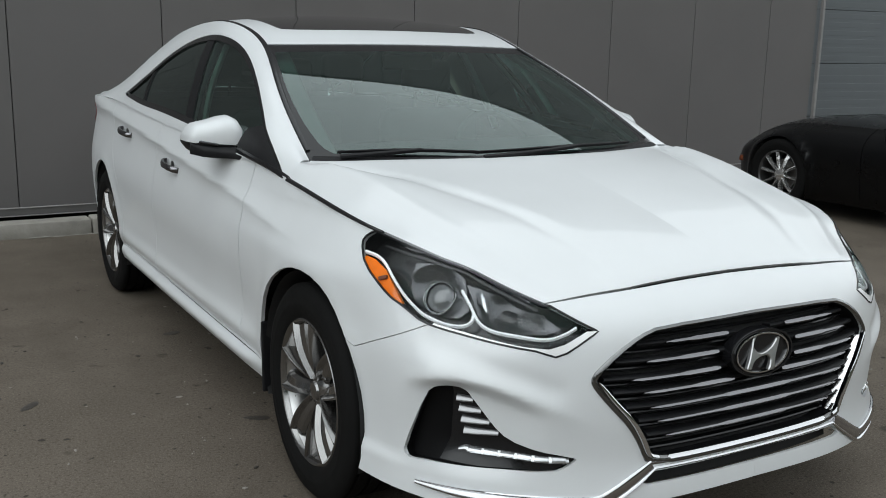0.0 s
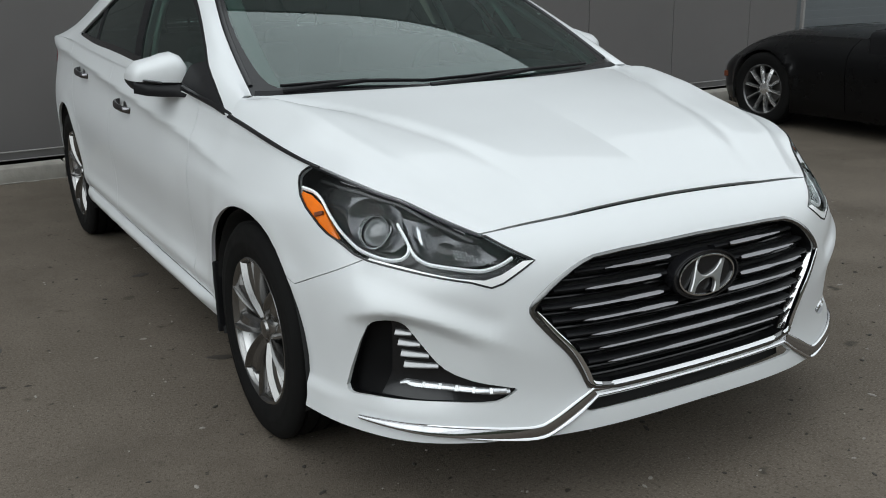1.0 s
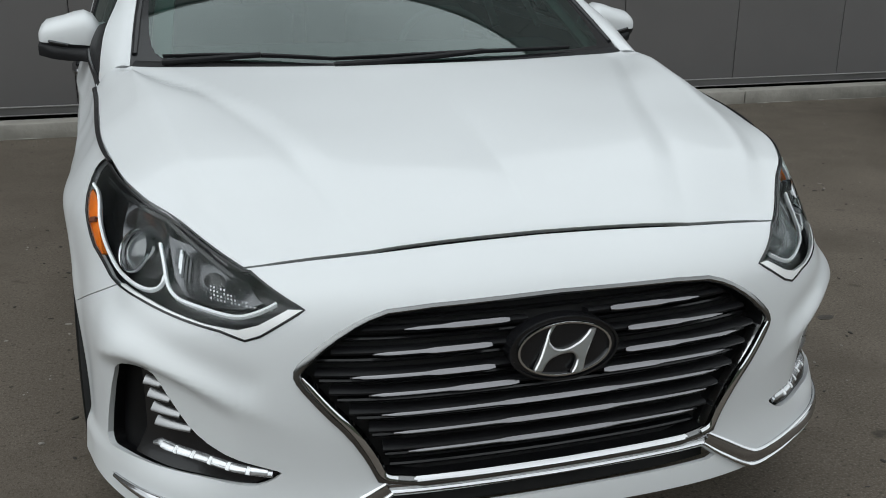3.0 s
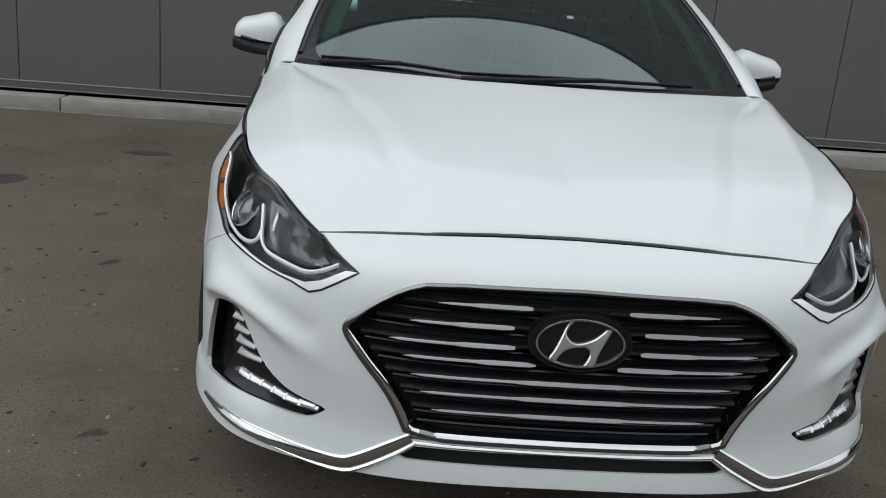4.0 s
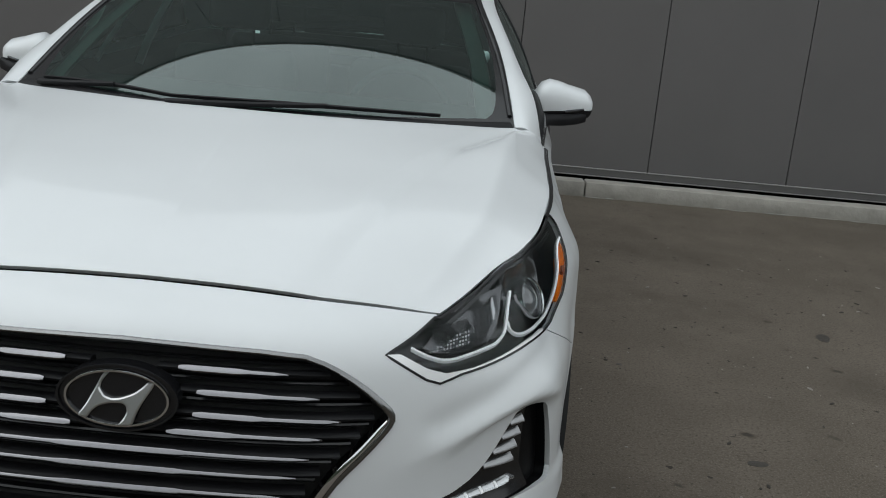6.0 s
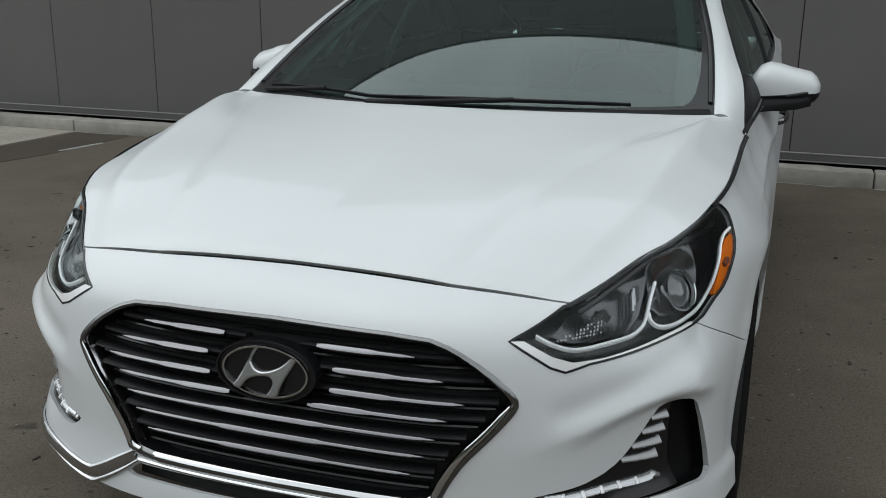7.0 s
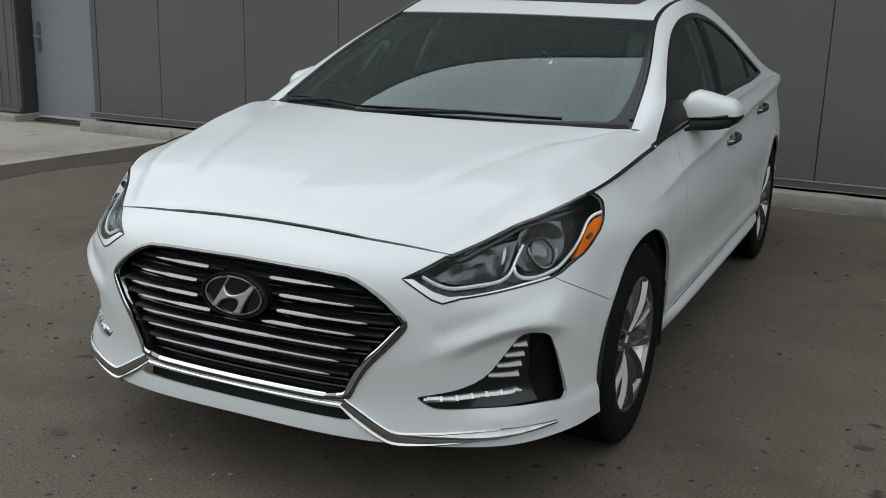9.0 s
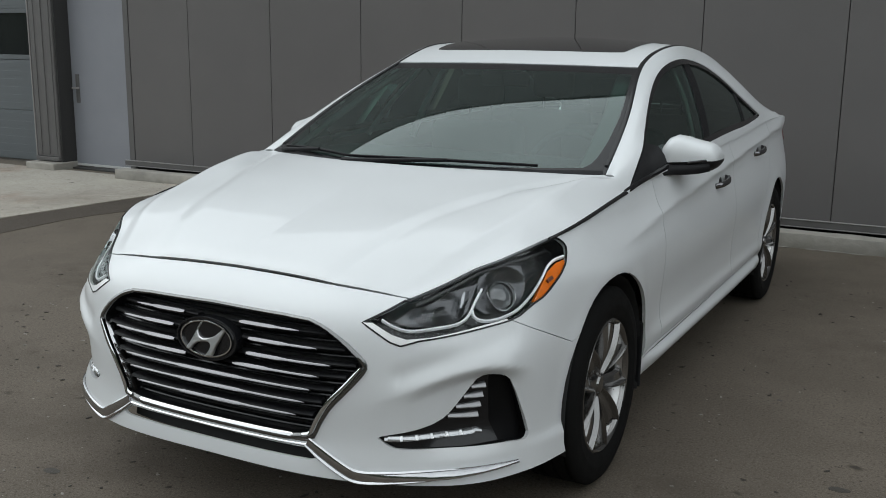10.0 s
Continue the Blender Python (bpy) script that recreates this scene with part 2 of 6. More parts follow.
def box(x0, x1, y0, y1, z0, z1, bevel=0.0, seg=2):
    bm = bmesh.new()
    bmesh.ops.create_cube(bm, size=1)
    for v in bm.verts:
        v.co = Vector((x0 + (v.co.x + 0.5) * (x1 - x0), y0 + (v.co.y + 0.5) * (y1 - y0), z0 + (v.co.z + 0.5) * (z1 - z0)))
    if bevel:
        bmesh.ops.bevel(bm, geom=bm.edges[:], offset=bevel, segments=seg, affect="EDGES", profile=0.5)
    return bm


def lathe(profile, n=48, axis="x"):
    """A ring surface from (radius, along) pairs, turned round the x axis."""
    bm = bmesh.new()
    rings = []
    for k in range(n):
        a = 2 * math.pi * k / n
        rings.append([bm.verts.new((u, r * math.cos(a), r * math.sin(a))) for r, u in profile])
    for k in range(n):
        p, q = rings[k], rings[(k + 1) % n]
        for i in range(len(profile) - 1):
            bm.faces.new((p[i], q[i], q[i + 1], p[i + 1]))
    bmesh.ops.remove_doubles(bm, verts=bm.verts[:], dist=1e-5)
    bmesh.ops.recalc_face_normals(bm, faces=bm.faces[:])
    return bm


def prism(outline, depth_at, thick, flip=False):
    """A plate from a 2D outline: depth_at(p) gives its front point, thick the vector to its back."""
    bm = bmesh.new()
    f = [bm.verts.new(depth_at(p)) for p in outline]
    b = [bm.verts.new(Vector(depth_at(p)) + Vector(thick)) for p in outline]
    bm.faces.new(f)
    bm.faces.new(b[::-1])
    for i in range(len(f)):
        j = (i + 1) % len(f)
        bm.faces.new((f[j], f[i], b[i], b[j]))
    bmesh.ops.recalc_face_normals(bm, faces=bm.faces[:])
    return bm


def inside(poly, p):
    x, y, hit = p[0], p[1], False
    for i in range(len(poly)):
        (x0, y0), (x1, y1) = poly[i - 1][:2], poly[i][:2]
        if (y0 > y) != (y1 > y) and x < (x1 - x0) * (y - y0) / (y1 - y0) + x0:
            hit = not hit
    return hit


def centre(face):
    return (sum(p[0] for p in face) / len(face), sum(p[1] for p in face) / len(face))


def knife(faces, poly, closed=True):
    """Cut flat faces along the edges of an outline."""
    for i in range(0 if closed else 1, len(poly)):
        (ax, ay), (bx, by) = poly[i - 1], poly[i]
        lx, ly = bx - ax, by - ay
        size = math.hypot(lx, ly)
        if size < 1e-7:
            continue
        x0, x1, y0, y1 = min(ax, bx) - 1e-5, max(ax, bx) + 1e-5, min(ay, by) - 1e-5, max(ay, by) + 1e-5
        out = []
        for f in faces:
            if max(p[0] for p in f) < x0 or min(p[0] for p in f) > x1 or max(p[1] for p in f) < y0 or min(p[1] for p in f) > y1:
                out.append(f)
                continue
            d = [((p[0] - ax) * ly - (p[1] - ay) * lx) / size for p in f]
            if min(d) > -1e-5 or max(d) < 1e-5:
                out.append(f)
                continue
            for sign in (1, -1):
                g = []
                for k in range(len(f)):
                    p, q, dp, dq = f[k - 1], f[k], d[k - 1] * sign, d[k] * sign
                    if (dp > 1e-9 and dq < -1e-9) or (dp < -1e-9 and dq > 1e-9):
                        t = dp / (dp - dq)
                        g.append((p[0] + t * (q[0] - p[0]), p[1] + t * (q[1] - p[1])))
                    if dq >= -1e-9:
                        g.append(q)
                if len(g) > 2:
                    out.append(g)
        faces = out
    return faces


def rounded(poly, times=2, closed=True, cut=0.22):
    """Chaikin: rounds the corners of an outline."""
    for _ in range(times):
        out = []
        for i in range(len(poly) if closed else len(poly) - 1):
            (ax, ay), (bx, by) = poly[i], poly[(i + 1) % len(poly)]
            out += [(ax + cut * (bx - ax), ay + cut * (by - ay)), (bx - cut * (bx - ax), by - cut * (by - ay))]
        poly = out if closed else [poly[0]] + out[1:-1] + [poly[-1]]
    return poly


def dense(line, step, closed=False):
    out = []
    for i in range(len(line) if closed else len(line) - 1):
        a, b = np.array(line[i]), np.array(line[(i + 1) % len(line)])
        n = max(1, int(np.linalg.norm(b - a) / step))
        out += [tuple(a + (b - a) * k / n) for k in range(n)]
    return out if closed else out + [tuple(line[-1])]


def surface(at, a, b, flip=1.0, e=1e-3):
    """Points and unit normals of a surface at(a, b)."""
    a, b = np.asarray(a, float), np.asarray(b, float)
    p = at(a, b)
    n = np.cross(at(a + e, b) - at(a - e, b), at(a, b + e) - at(a, b - e)) * flip
    return p, n / np.maximum(np.linalg.norm(n, axis=-1, keepdims=True), 1e-12)


def skin(name, faces, at, mat, parent, label="", flip=1.0, lift=0.0, rim=0.0, sides=(1,)):
    """Bend flat faces onto a surface; rim turns their edges inwards; sides 1, -1: as it is, mirrored."""
    index, flat, polys = {}, [], []
    for f in faces:
        ids = []
        for p in f:
            key = (round(p[0], 5), round(p[1], 5))
            if key not in index:
                index[key] = len(flat)
                flat.append(p)
            if not ids or index[key] != ids[-1]:
                ids.append(index[key])
        if len(set(ids)) > 2:
            polys.append(ids)
    if not polys:
        return None
    flat = np.array(flat)
    p, n = surface(at, flat[:, 0], flat[:, 1], flip)
    p = p + n * lift
    verts, normals, out = list(p), list(n), []
    f0 = polys[0]
    turned = np.dot(np.cross(p[f0[1]] - p[f0[0]], p[f0[2]] - p[f0[0]]), n[f0[0]]) < 0
    out = [ids[::-1] if turned else ids for ids in polys]
    if rim:
        edges = {}
        for ids in out:
            for i in range(len(ids)):
                edges[(ids[i - 1], ids[i])] = 1
        for (i, j) in list(edges):
            if (j, i) in edges:
                continue
            k = len(verts)
            side = np.cross(p[j] - p[i], n[i])
            side = side / max(np.linalg.norm(side), 1e-9)
            verts += [p[i], p[j], p[j] - n[j] * rim, p[i] - n[i] * rim]
            normals += [side] * 4
            out.append([k + 1, k, k + 3, k + 2])
    v, m, polys = [], [], []
    for s in sides:
        k = len(v)
        flipx = np.array([s, 1, 1])
        v += [tuple(q * flipx) for q in verts]
        m += [tuple(q * flipx) for q in normals]
        polys += [[i + k for i in (ids if s > 0 else ids[::-1])] for ids in out]
    mesh = bpy.data.meshes.new(name)
    mesh.from_pydata(v, [], polys)
    for q in mesh.polygons:
        q.use_smooth = True
    mesh.normals_split_custom_set_from_vertices(m)
    return link(name, mesh, mat, parent, label)


def sweep(name, points, normals, width, height, mat, parent, label="", closed=False, side=1, sink=0.0):
    """A rounded strip along a line on a surface."""
    p, n = np.array(points, float), np.array(normals, float)
    p = p - n * sink
    t = np.roll(p, -1, 0) - np.roll(p, 1, 0)
    if not closed:
        t[0], t[-1] = p[1] - p[0], p[-1] - p[-2]
    c = np.cross(t, n)
    c /= np.maximum(np.linalg.norm(c, axis=1, keepdims=True), 1e-9)
    w = np.broadcast_to(np.asarray(width, float), (len(p),))[:, None]
    prof = [(-0.5, -0.4), (-0.5, 0.35), (-0.38, 0.85), (0, 1.0), (0.38, 0.85), (0.5, 0.35), (0.5, -0.4)]
    bm = bmesh.new()
    rows = []
    for u, h in prof:
        q = p + c * w * u + n * height * h
        rows.append([bm.verts.new((side * a, b, d)) for a, b, d in q])
    for i in range(len(prof) - 1):
        for k in range(len(p) if closed else len(p) - 1):
            j = (k + 1) % len(p)
            bm.faces.new((rows[i][k], rows[i][j], rows[i + 1][j], rows[i + 1][k]))
    if not closed:
        bm.faces.new([r[0] for r in rows])
        bm.faces.new([r[-1] for r in rows][::-1])
    bmesh.ops.recalc_face_normals(bm, faces=bm.faces[:])
    return part(name, bm, mat, parent, label, smooth_angle=50)


def on(at, line, step=0.012, flip=1.0, lift=0.0, closed=False):
    """Points and normals on a surface along a flat line."""
    q = np.array(dense(line, step, closed))
    p, n = surface(at, q[:, 0], q[:, 1], flip)
    return p + n * lift, n


def grid(a, column):
    """Flat quads between neighbouring columns: column(a) gives the second coordinate of its points."""
    c = [list(column(k)) for k in a]
    return [[(a[i], c[i][j]), (a[i + 1], c[i + 1][j]), (a[i + 1], c[i + 1][j + 1]), (a[i], c[i][j + 1])] for i in range(len(a) - 1) for j in range(len(c[0]) - 1)]


# the sedan's shape
def spline(pts, closed=False):
    """Natural cubic through points, by chord length; returns (function, length)."""
    p = np.array(pts, float)
    d = np.r_[0, np.cumsum(np.linalg.norm(np.diff(p, axis=0), axis=1))]
    return natural(d, p), d[-1]
def natural(xs, ys):
    xs, ys = np.array(xs, float), np.array(ys, float)
    n, h = len(xs), np.diff(xs)
    a = np.zeros((n, n)); b = np.zeros((n,) + ys.shape[1:])
    a[0, 0] = a[-1, -1] = 1
    for i in range(1, n - 1):
        a[i, i - 1 : i + 2] = h[i - 1], 2 * (h[i - 1] + h[i]), h[i]
        b[i] = 6 * ((ys[i + 1] - ys[i]) / h[i] - (ys[i] - ys[i - 1]) / h[i - 1])
    m = np.linalg.solve(a, b)
    def f(x):
        x = np.asarray(x, float)
        i = np.clip(np.searchsorted(xs, x) - 1, 0, n - 2)
        hh, l, r = h[i], x - xs[i], xs[i + 1] - x
        if ys.ndim > 1: hh, l, r = hh[..., None], l[..., None], r[..., None]
        return m[i] * r**3 / 6 / hh + m[i + 1] * l**3 / 6 / hh + (ys[i] / hh - m[i] * hh / 6) * r + (ys[i + 1] / hh - m[i + 1] * hh / 6) * l
    return f
def smooth(a, b, x):
    t = np.clip((np.asarray(x, float) - a) / (b - a), 0, 1)
    return t * t * (3 - 2 * t)

PLAN = [(0, .062), (.2, .068), (.36, .088), (.5, .132), (.64, .205), (.742, .29), (.808, .39), (.852, .55), (.872, .80), (.882, 1.15), (.889, 1.8), (.892, 2.5), (.891, 3.2), (.880, 3.9), (.825, 4.4), (.71, 4.66), (.52, 4.77), (.27, 4.83), (0, 4.85)]
plan, PLAN_LEN = spline(PLAN)
front_in = natural([.17, .205, .24, .29, .34, .45, .58, .66, .70, .735, .77, .82], [.035, -.004, -.012, -.008, 0, 0, .008, .024, .045, .085, .15, .26])
corner_in = natural([.16, .195, .23, .29, .34, .45, .58, .66, .70, .78, .85, .92, 1.0], [.035, -.004, -.010, -.004, 0, 0, .012, .035, .055, .096, .140, .166, .20])
side_in = natural([.15, .20, .28, .36, .50, .62, .74, .82, .88, .94, 1.0, 1.06], [.080, .050, .030, .018, .004, 0, .009, .025, .037, .050, .066, .085])
along_y = natural([-0.6, 0.0, 0.945, 1.6, 2.3, 3.2, 3.75, 4.4, 5.2], [-0.669, -0.042, 0.945, 1.622, 2.338, 3.235, 3.76, 4.39, 5.18])


def sized(p):
    """The drawn shape brought to the car's true width, length and height."""
    return np.stack([p[..., 0] * 1.045, along_y(p[..., 1]), 0.33 + (p[..., 2] - 0.33) * 1.04], -1)


def near_line(s, z, line, width):
    """A soft ridge (width > 0) or a crease (width < 0), 1 on the line and fading away from it."""
    best = np.full(np.broadcast(s, z).shape, 9.0)
    for (ax, ay), (bx, by) in zip(line, line[1:]):
        t = np.clip(((s - ax) * (bx - ax) + (z - ay) * (by - ay)) / ((bx - ax) ** 2 + (by - ay) ** 2), 0, 1)
        best = np.minimum(best, np.hypot(s - ax - t * (bx - ax), z - ay - t * (by - ay)))
    return np.exp(-((best / width) ** 2)) if width > 0 else np.exp(np.sqrt(best**2 + 1.2e-4) / width)


def drawn_body(s, z):
    """The sedan's skin below the belt: s runs round the plan from the nose, z up."""
    s, z = np.asarray(s, float), np.asarray(z, float)
    p, q = plan(s), plan(s + 1e-3) - plan(s - 1e-3)
    q = q / np.linalg.norm(q, axis=-1, keepdims=True)
    n = np.stack([-q[..., 1], q[..., 0]], -1)
    wf, up = 1 - smooth(0.45, 0.95, s), smooth(0.70, 0.86, z)
    ws = smooth(1.05, 1.75, s) * (1 - up) + smooth(1.3, 2.5, s) * up
    wc = 1 - wf - ws
    d = wf * front_in(z) + wc * corner_in(z) + ws * side_in(z)
    # lips of the wheel arches, the door's crease and hollow, the sill, the bumper's brow and lip
    for hub in HUBS:
        d = d - 0.005 * np.exp(-(((np.hypot(s - hub, z - 0.33) - 0.375) / 0.035) ** 2))
    y = p[..., 1]
    long = smooth(1.75, 2.1, s) * (1 - smooth(3.75, 4.1, s))
    over = z - waist(np.clip(s, 1.5, 5.0))
    d = d - 0.017 * np.exp(-(np.sqrt(over**2 + 2.5e-5) - 0.005) / np.where(over > 0, 0.06, 0.026)) * smooth(1.45, 2.0, s) * (1 - smooth(4.3, 4.9, s))
    d = d + 0.010 * np.exp(-(((z - 0.49 - 0.03 * (y - 1.5)) / 0.10) ** 2)) * long
    d = d - 0.012 * np.exp(-(((z - 0.375) / 0.035) ** 2)) * long + 0.014 * np.exp(-(((z - 0.322) / 0.013) ** 2)) * long
    d = d - 0.022 * np.exp(-(((z - 0.285) / 0.032) ** 2)) * long
    rise = z - ridge(np.clip(s, 0.5, 1.0))
    fold = np.exp(-(np.sqrt(rise**2 + 1e-4) - 0.01) / np.where(rise > 0, 0.075, 0.024))
    d = d - 0.015 * fold * smooth(0.46, 0.68, s) * (1 - smooth(0.86, 0.99, s)) - 0.005 * near_line(s, z, BROW, 0.05)
    d = d + 0.007 * near_line(s, z, VALLEY, 0.028)
    d = d + 0.026 * smooth(0.0, 0.045, -rise) * smooth(0.30, 0.40, z) * smooth(0.58, 0.72, s) * (1 - smooth(0.80, 0.95, s))
    d = d - 0.010 * (1 - smooth(0.300, 0.338, z)) * smooth(0.85, 1.1, s) * (1 - smooth(1.2, 1.4, s))
    d = d - 0.008 * smooth(1.1, 1.3, s) * (1 - smooth(1.42, 1.7, s)) * smooth(0.45, 0.6, z)
    d = d + 0.006 * smooth(1.72, 1.85, s) * (1 - smooth(2.15, 2.4, s)) * smooth(0.3, 0.5, z)
    d = d + 0.013 * smooth(0.70, 0.95, s) * (1 - smooth(1.15, 1.4, s)) * (1 - smooth(0.42, 0.62, z))
    d = d - (0.028 * smooth(1.18, 1.45, s) * (1 - smooth(1.72, 2.0, s)) + 0.014 * smooth(1.45, 1.62, s) * (1 - smooth(1.95, 2.2, s))) * smooth(0.74, 0.87, z)
    d = d + 0.018 * smooth(0.60, 0.84, s) * (1 - smooth(0.86, 1.12, s)) * smooth(0.58, 0.68, z)
    d = d - 0.030 * smooth(4.2, 4.7, s) * smooth(0.90, 1.0, z)
    xy = p + n * d[..., None]
    lift = smooth(0.62, 0.95, s) * (1 - smooth(1.35, 1.75, s)) * smooth(0.60, 0.75, z)
    far = smooth(0.92, 1.22, s) * (1 - smooth(1.35, 1.75, s)) * smooth(0.60, 0.75, z)
    return np.stack([xy[..., 0] + 0.014 * (lift + far), xy[..., 1] - 0.034 * far, z - 0.001 * lift + 0.006 * far], -1)


def body(s, z):
    return sized(drawn_body(s, z))


HUBS = (1.490, 4.295)
waist = natural([1.5, 1.7, 2.06, 2.42, 2.9, 3.76, 5.0], [0.755, 0.773, 0.810, 0.848, 0.880, 0.930, 0.975])
BROW = [(0.88, 0.570), (0.95, 0.53), (1.02, 0.42), (1.05, 0.33)]
RIDGE = [(0.50, 0.470), (0.54, 0.485), (0.60, 0.508), (0.66, 0.532), (0.74, 0.556), (0.82, 0.564), (0.90, 0.552), (1.0, 0.52)]
ridge = natural([q[0] for q in RIDGE], [q[1] for q in RIDGE])
VALLEY = [(0.58, 0.545), (0.66, 0.575), (0.79, 0.608), (0.90, 0.632)]
RAIL = [(.711, 1.294, .962), (.660, 1.70, 1.152), (.585, 2.08, 1.312), (.588, 2.42, 1.388), (.582, 2.80, 1.392), (.585, 3.20, 1.352), (.595, 3.58, 1.266), (.602, 3.97, 1.122), (.605, 4.36, 1.012)]
BELT = [(.790, 1.248, .908), (.824, 1.58, .942), (.838, 1.98, .960), (.843, 2.35, .970), (.843, 2.75, .982), (.840, 3.15, .996), (.832, 3.55, 1.012), (.829, 4.0, 1.012), (.792, 4.36, 0.994)]
ALONG = np.linspace(0, 1, len(RAIL))
rail, belt = natural(ALONG, RAIL), natural(ALONG, BELT)
def drawn_cabin(w, v):
    """The cabin's side: w from the windscreen's foot to the boot, v from belt to roof rail."""
    w, v = np.asarray(w, float), np.asarray(v, float)
    b, r = belt(w), rail(w)
    proud = np.exp(-(((v - 0.86) / 0.11) ** 2)) * smooth(0.03, 0.22, w) * (1 - smooth(0.30, 0.46, w))
    return b + (r - b) * v[..., None] + (4 * v * (1 - v) * smooth(0.0, 0.10, w) * (1 - 0.65 * smooth(0.68, 0.92, w)))[..., None] * np.array([0.03, 0, 0.012]) + (np.sin(np.pi * np.clip(v, 0, 1)).clip(0) ** 1.2 * (1 - smooth(0.0, 0.12, w)))[..., None] * np.array([0, 0, 0.024]) + proud[..., None] * np.array([0.006, -0.005, 0.007])


bow = natural([0, 0.12, 0.25, 0.45, 0.66, 0.85, 1.0], [0.27, 0.207, 0.114, 0.03, -0.03, -0.12, -0.16])
crown = natural([0, 0.12, 0.25, 0.45, 0.66, 0.85, 1.0], [0.004, 0.0155, 0.009, 0.034, 0.034, 0.03, 0.02])


def drawn_canopy(a, w):
    """Windscreen, roof and rear window: a across from -1 to 1, w from the windscreen's foot to the boot."""
    a, w = np.asarray(a, float), np.asarray(w, float)
    r, k = rail(w), 1 - 1.15 * a**2 + 0.15 * a**4
    return np.stack([r[..., 0] * a, r[..., 1] - bow(w) * k, r[..., 2] + crown(w) * k], -1)


nose_z = natural([0, 0.2, 0.33, 0.478, 0.6], [0.764, 0.7605, 0.755, 0.746, 0.734])
wing_z = natural([0.6, 0.72, 0.852, 0.95, 1.05, 1.255, 1.435, 1.61, 1.77, 1.885, 2.15, 2.9, 3.7, 4.5, 4.92, 5.2, 5.6, 5.95], [0.734, 0.768, 0.8035, 0.819, 0.831, 0.847, 0.869, 0.891, 0.911, 0.921, 0.943, 0.970, 0.996, 1.012, 0.993, 0.988, 0.988, 0.988])


def top_z(s):
    """The upper edge of the skin: the bonnet's seam, the lamp's top, the wing and the belt."""
    return np.where(np.asarray(s) < 0.6, nose_z(s), wing_z(s))


low_z = natural([0, 0.45, 0.87, 1.12, 1.3, 1.7, 1.9, 3.6, 3.95, 4.6, 5.1, 5.95], [0.258, 0.250, 0.240, 0.243, 0.245, 0.245, 0.247, 0.250, 0.25, 0.26, 0.26, 0.27])
hood_end = drawn_body(np.array([1.78]), top_z(np.array([1.78])))[0]
screen_y = natural([0, 0.3, 0.5, 0.64, 0.708], [1.032, 1.075, 1.158, 1.238, 1.290])
screen_z = natural([0, 0.35, 0.58, 0.64, 0.708], [0.978, 0.974, 0.966, 0.963, 0.962])


def rear_y(x):
    return np.where(x < 0.708, screen_y(x), np.interp(x, [0.708, hood_end[0]], [1.290, hood_end[1]]))


def rear_z(x):
    return np.where(x < 0.708, screen_z(x), np.interp(x, [0.708, hood_end[0]], [0.962, hood_end[2]]))


hood_crease = natural([0, 0.12, 0.24, 0.48, 0.6, 0.8, 1.0], [0.300, 0.327, 0.360, 0.413, 0.450, 0.545, 0.66])
hood_flank = natural([0, 0.08, 0.2, 0.35, 0.6, 1.0], [0.500, 0.550, 0.600, 0.635, 0.675, 0.74])


def drawn_hood(a, b):
    """The bonnet: a across from -1 to 1, b from its front seam to the windscreen; a Coons patch with its ridges."""
    a, b = np.asarray(a, float), np.asarray(b, float)
    u, sign = np.abs(a), np.sign(a)

    def edge(k):
        s = 0.601 + k * 1.179
        return drawn_body(s, top_z(s))

    f = drawn_body(0.601 * u, nose_z(0.601 * u))
    r = np.stack([hood_end[0] * u, rear_y(hood_end[0] * u), rear_z(hood_end[0] * u)], -1)
    e0, c0, c1 = edge(b), edge(0 * b), edge(1 + 0 * b)
    B, U = b[..., None], u[..., None]
    m1 = np.array([0, 1.032, 0.978])
    f0 = drawn_body(0 * u, nose_z(0 * u))
    e1 = f0 + (m1 - f0) * B
    p = (1 - B) * f + B * r + (1 - U) * e1 + U * e0 - ((1 - B) * ((1 - U) * f0 + U * c0) + B * ((1 - U) * m1 + U * c1))
    x = p[..., 0]
    swell = np.sin(np.pi * np.clip(b, 0, 1) ** 0.5) * (1 - u**3) * 0.026
    swell = swell + 0.010 * np.sin(np.pi * np.clip(b, 0, 1)) ** 1.6 * smooth(0.30, 0.74, u) * (1 - smooth(0.84, 1.0, u))
    d1, d2 = x - hood_crease(b), x - hood_flank(b)
    inner = 0.008 * (1 - smooth(-0.034, 0.032, d1)) - 0.002 * np.exp(-(((d1 - 0.030) / 0.022) ** 2))
    outer = 0.006 * (1 - smooth(-0.024, 0.024, d2)) + 0.002 * np.exp(-(((d2 + 0.024) / 0.020) ** 2))
    arch = np.sin(np.pi * np.clip(b, 0, 1))
    start = 0.58 + 0.30 * smooth(0.70, 1.0, b)
    shoulder = np.sin(np.pi * np.clip((u - start) / (1 - start), 0, 1) ** 1.35).clip(0) ** 1.6 * 0.030 * smooth(0.40, 0.85, b) * (1 - 0.17 * smooth(0.90, 1.0, b))
    p[..., 2] = p[..., 2] + swell + shoulder + (inner - 0.004) * arch**0.4 * smooth(1.0, 0.9, u) + (outer - 0.0025) * arch**0.6 * smooth(1.0, 0.93, u)
    p[..., 0] = p[..., 0] * np.where(sign < 0, -1, 1)
    return p


def cabin(w, v):
    return sized(drawn_cabin(w, v))


def canopy(a, w):
    return sized(drawn_canopy(a, w))


def hood(a, b):
    return sized(drawn_hood(a, b))


# ---- the place
def plain(name, bm, mat, label, category):
    return tagged(part(name, bm, mat), label, category, kind="structure")


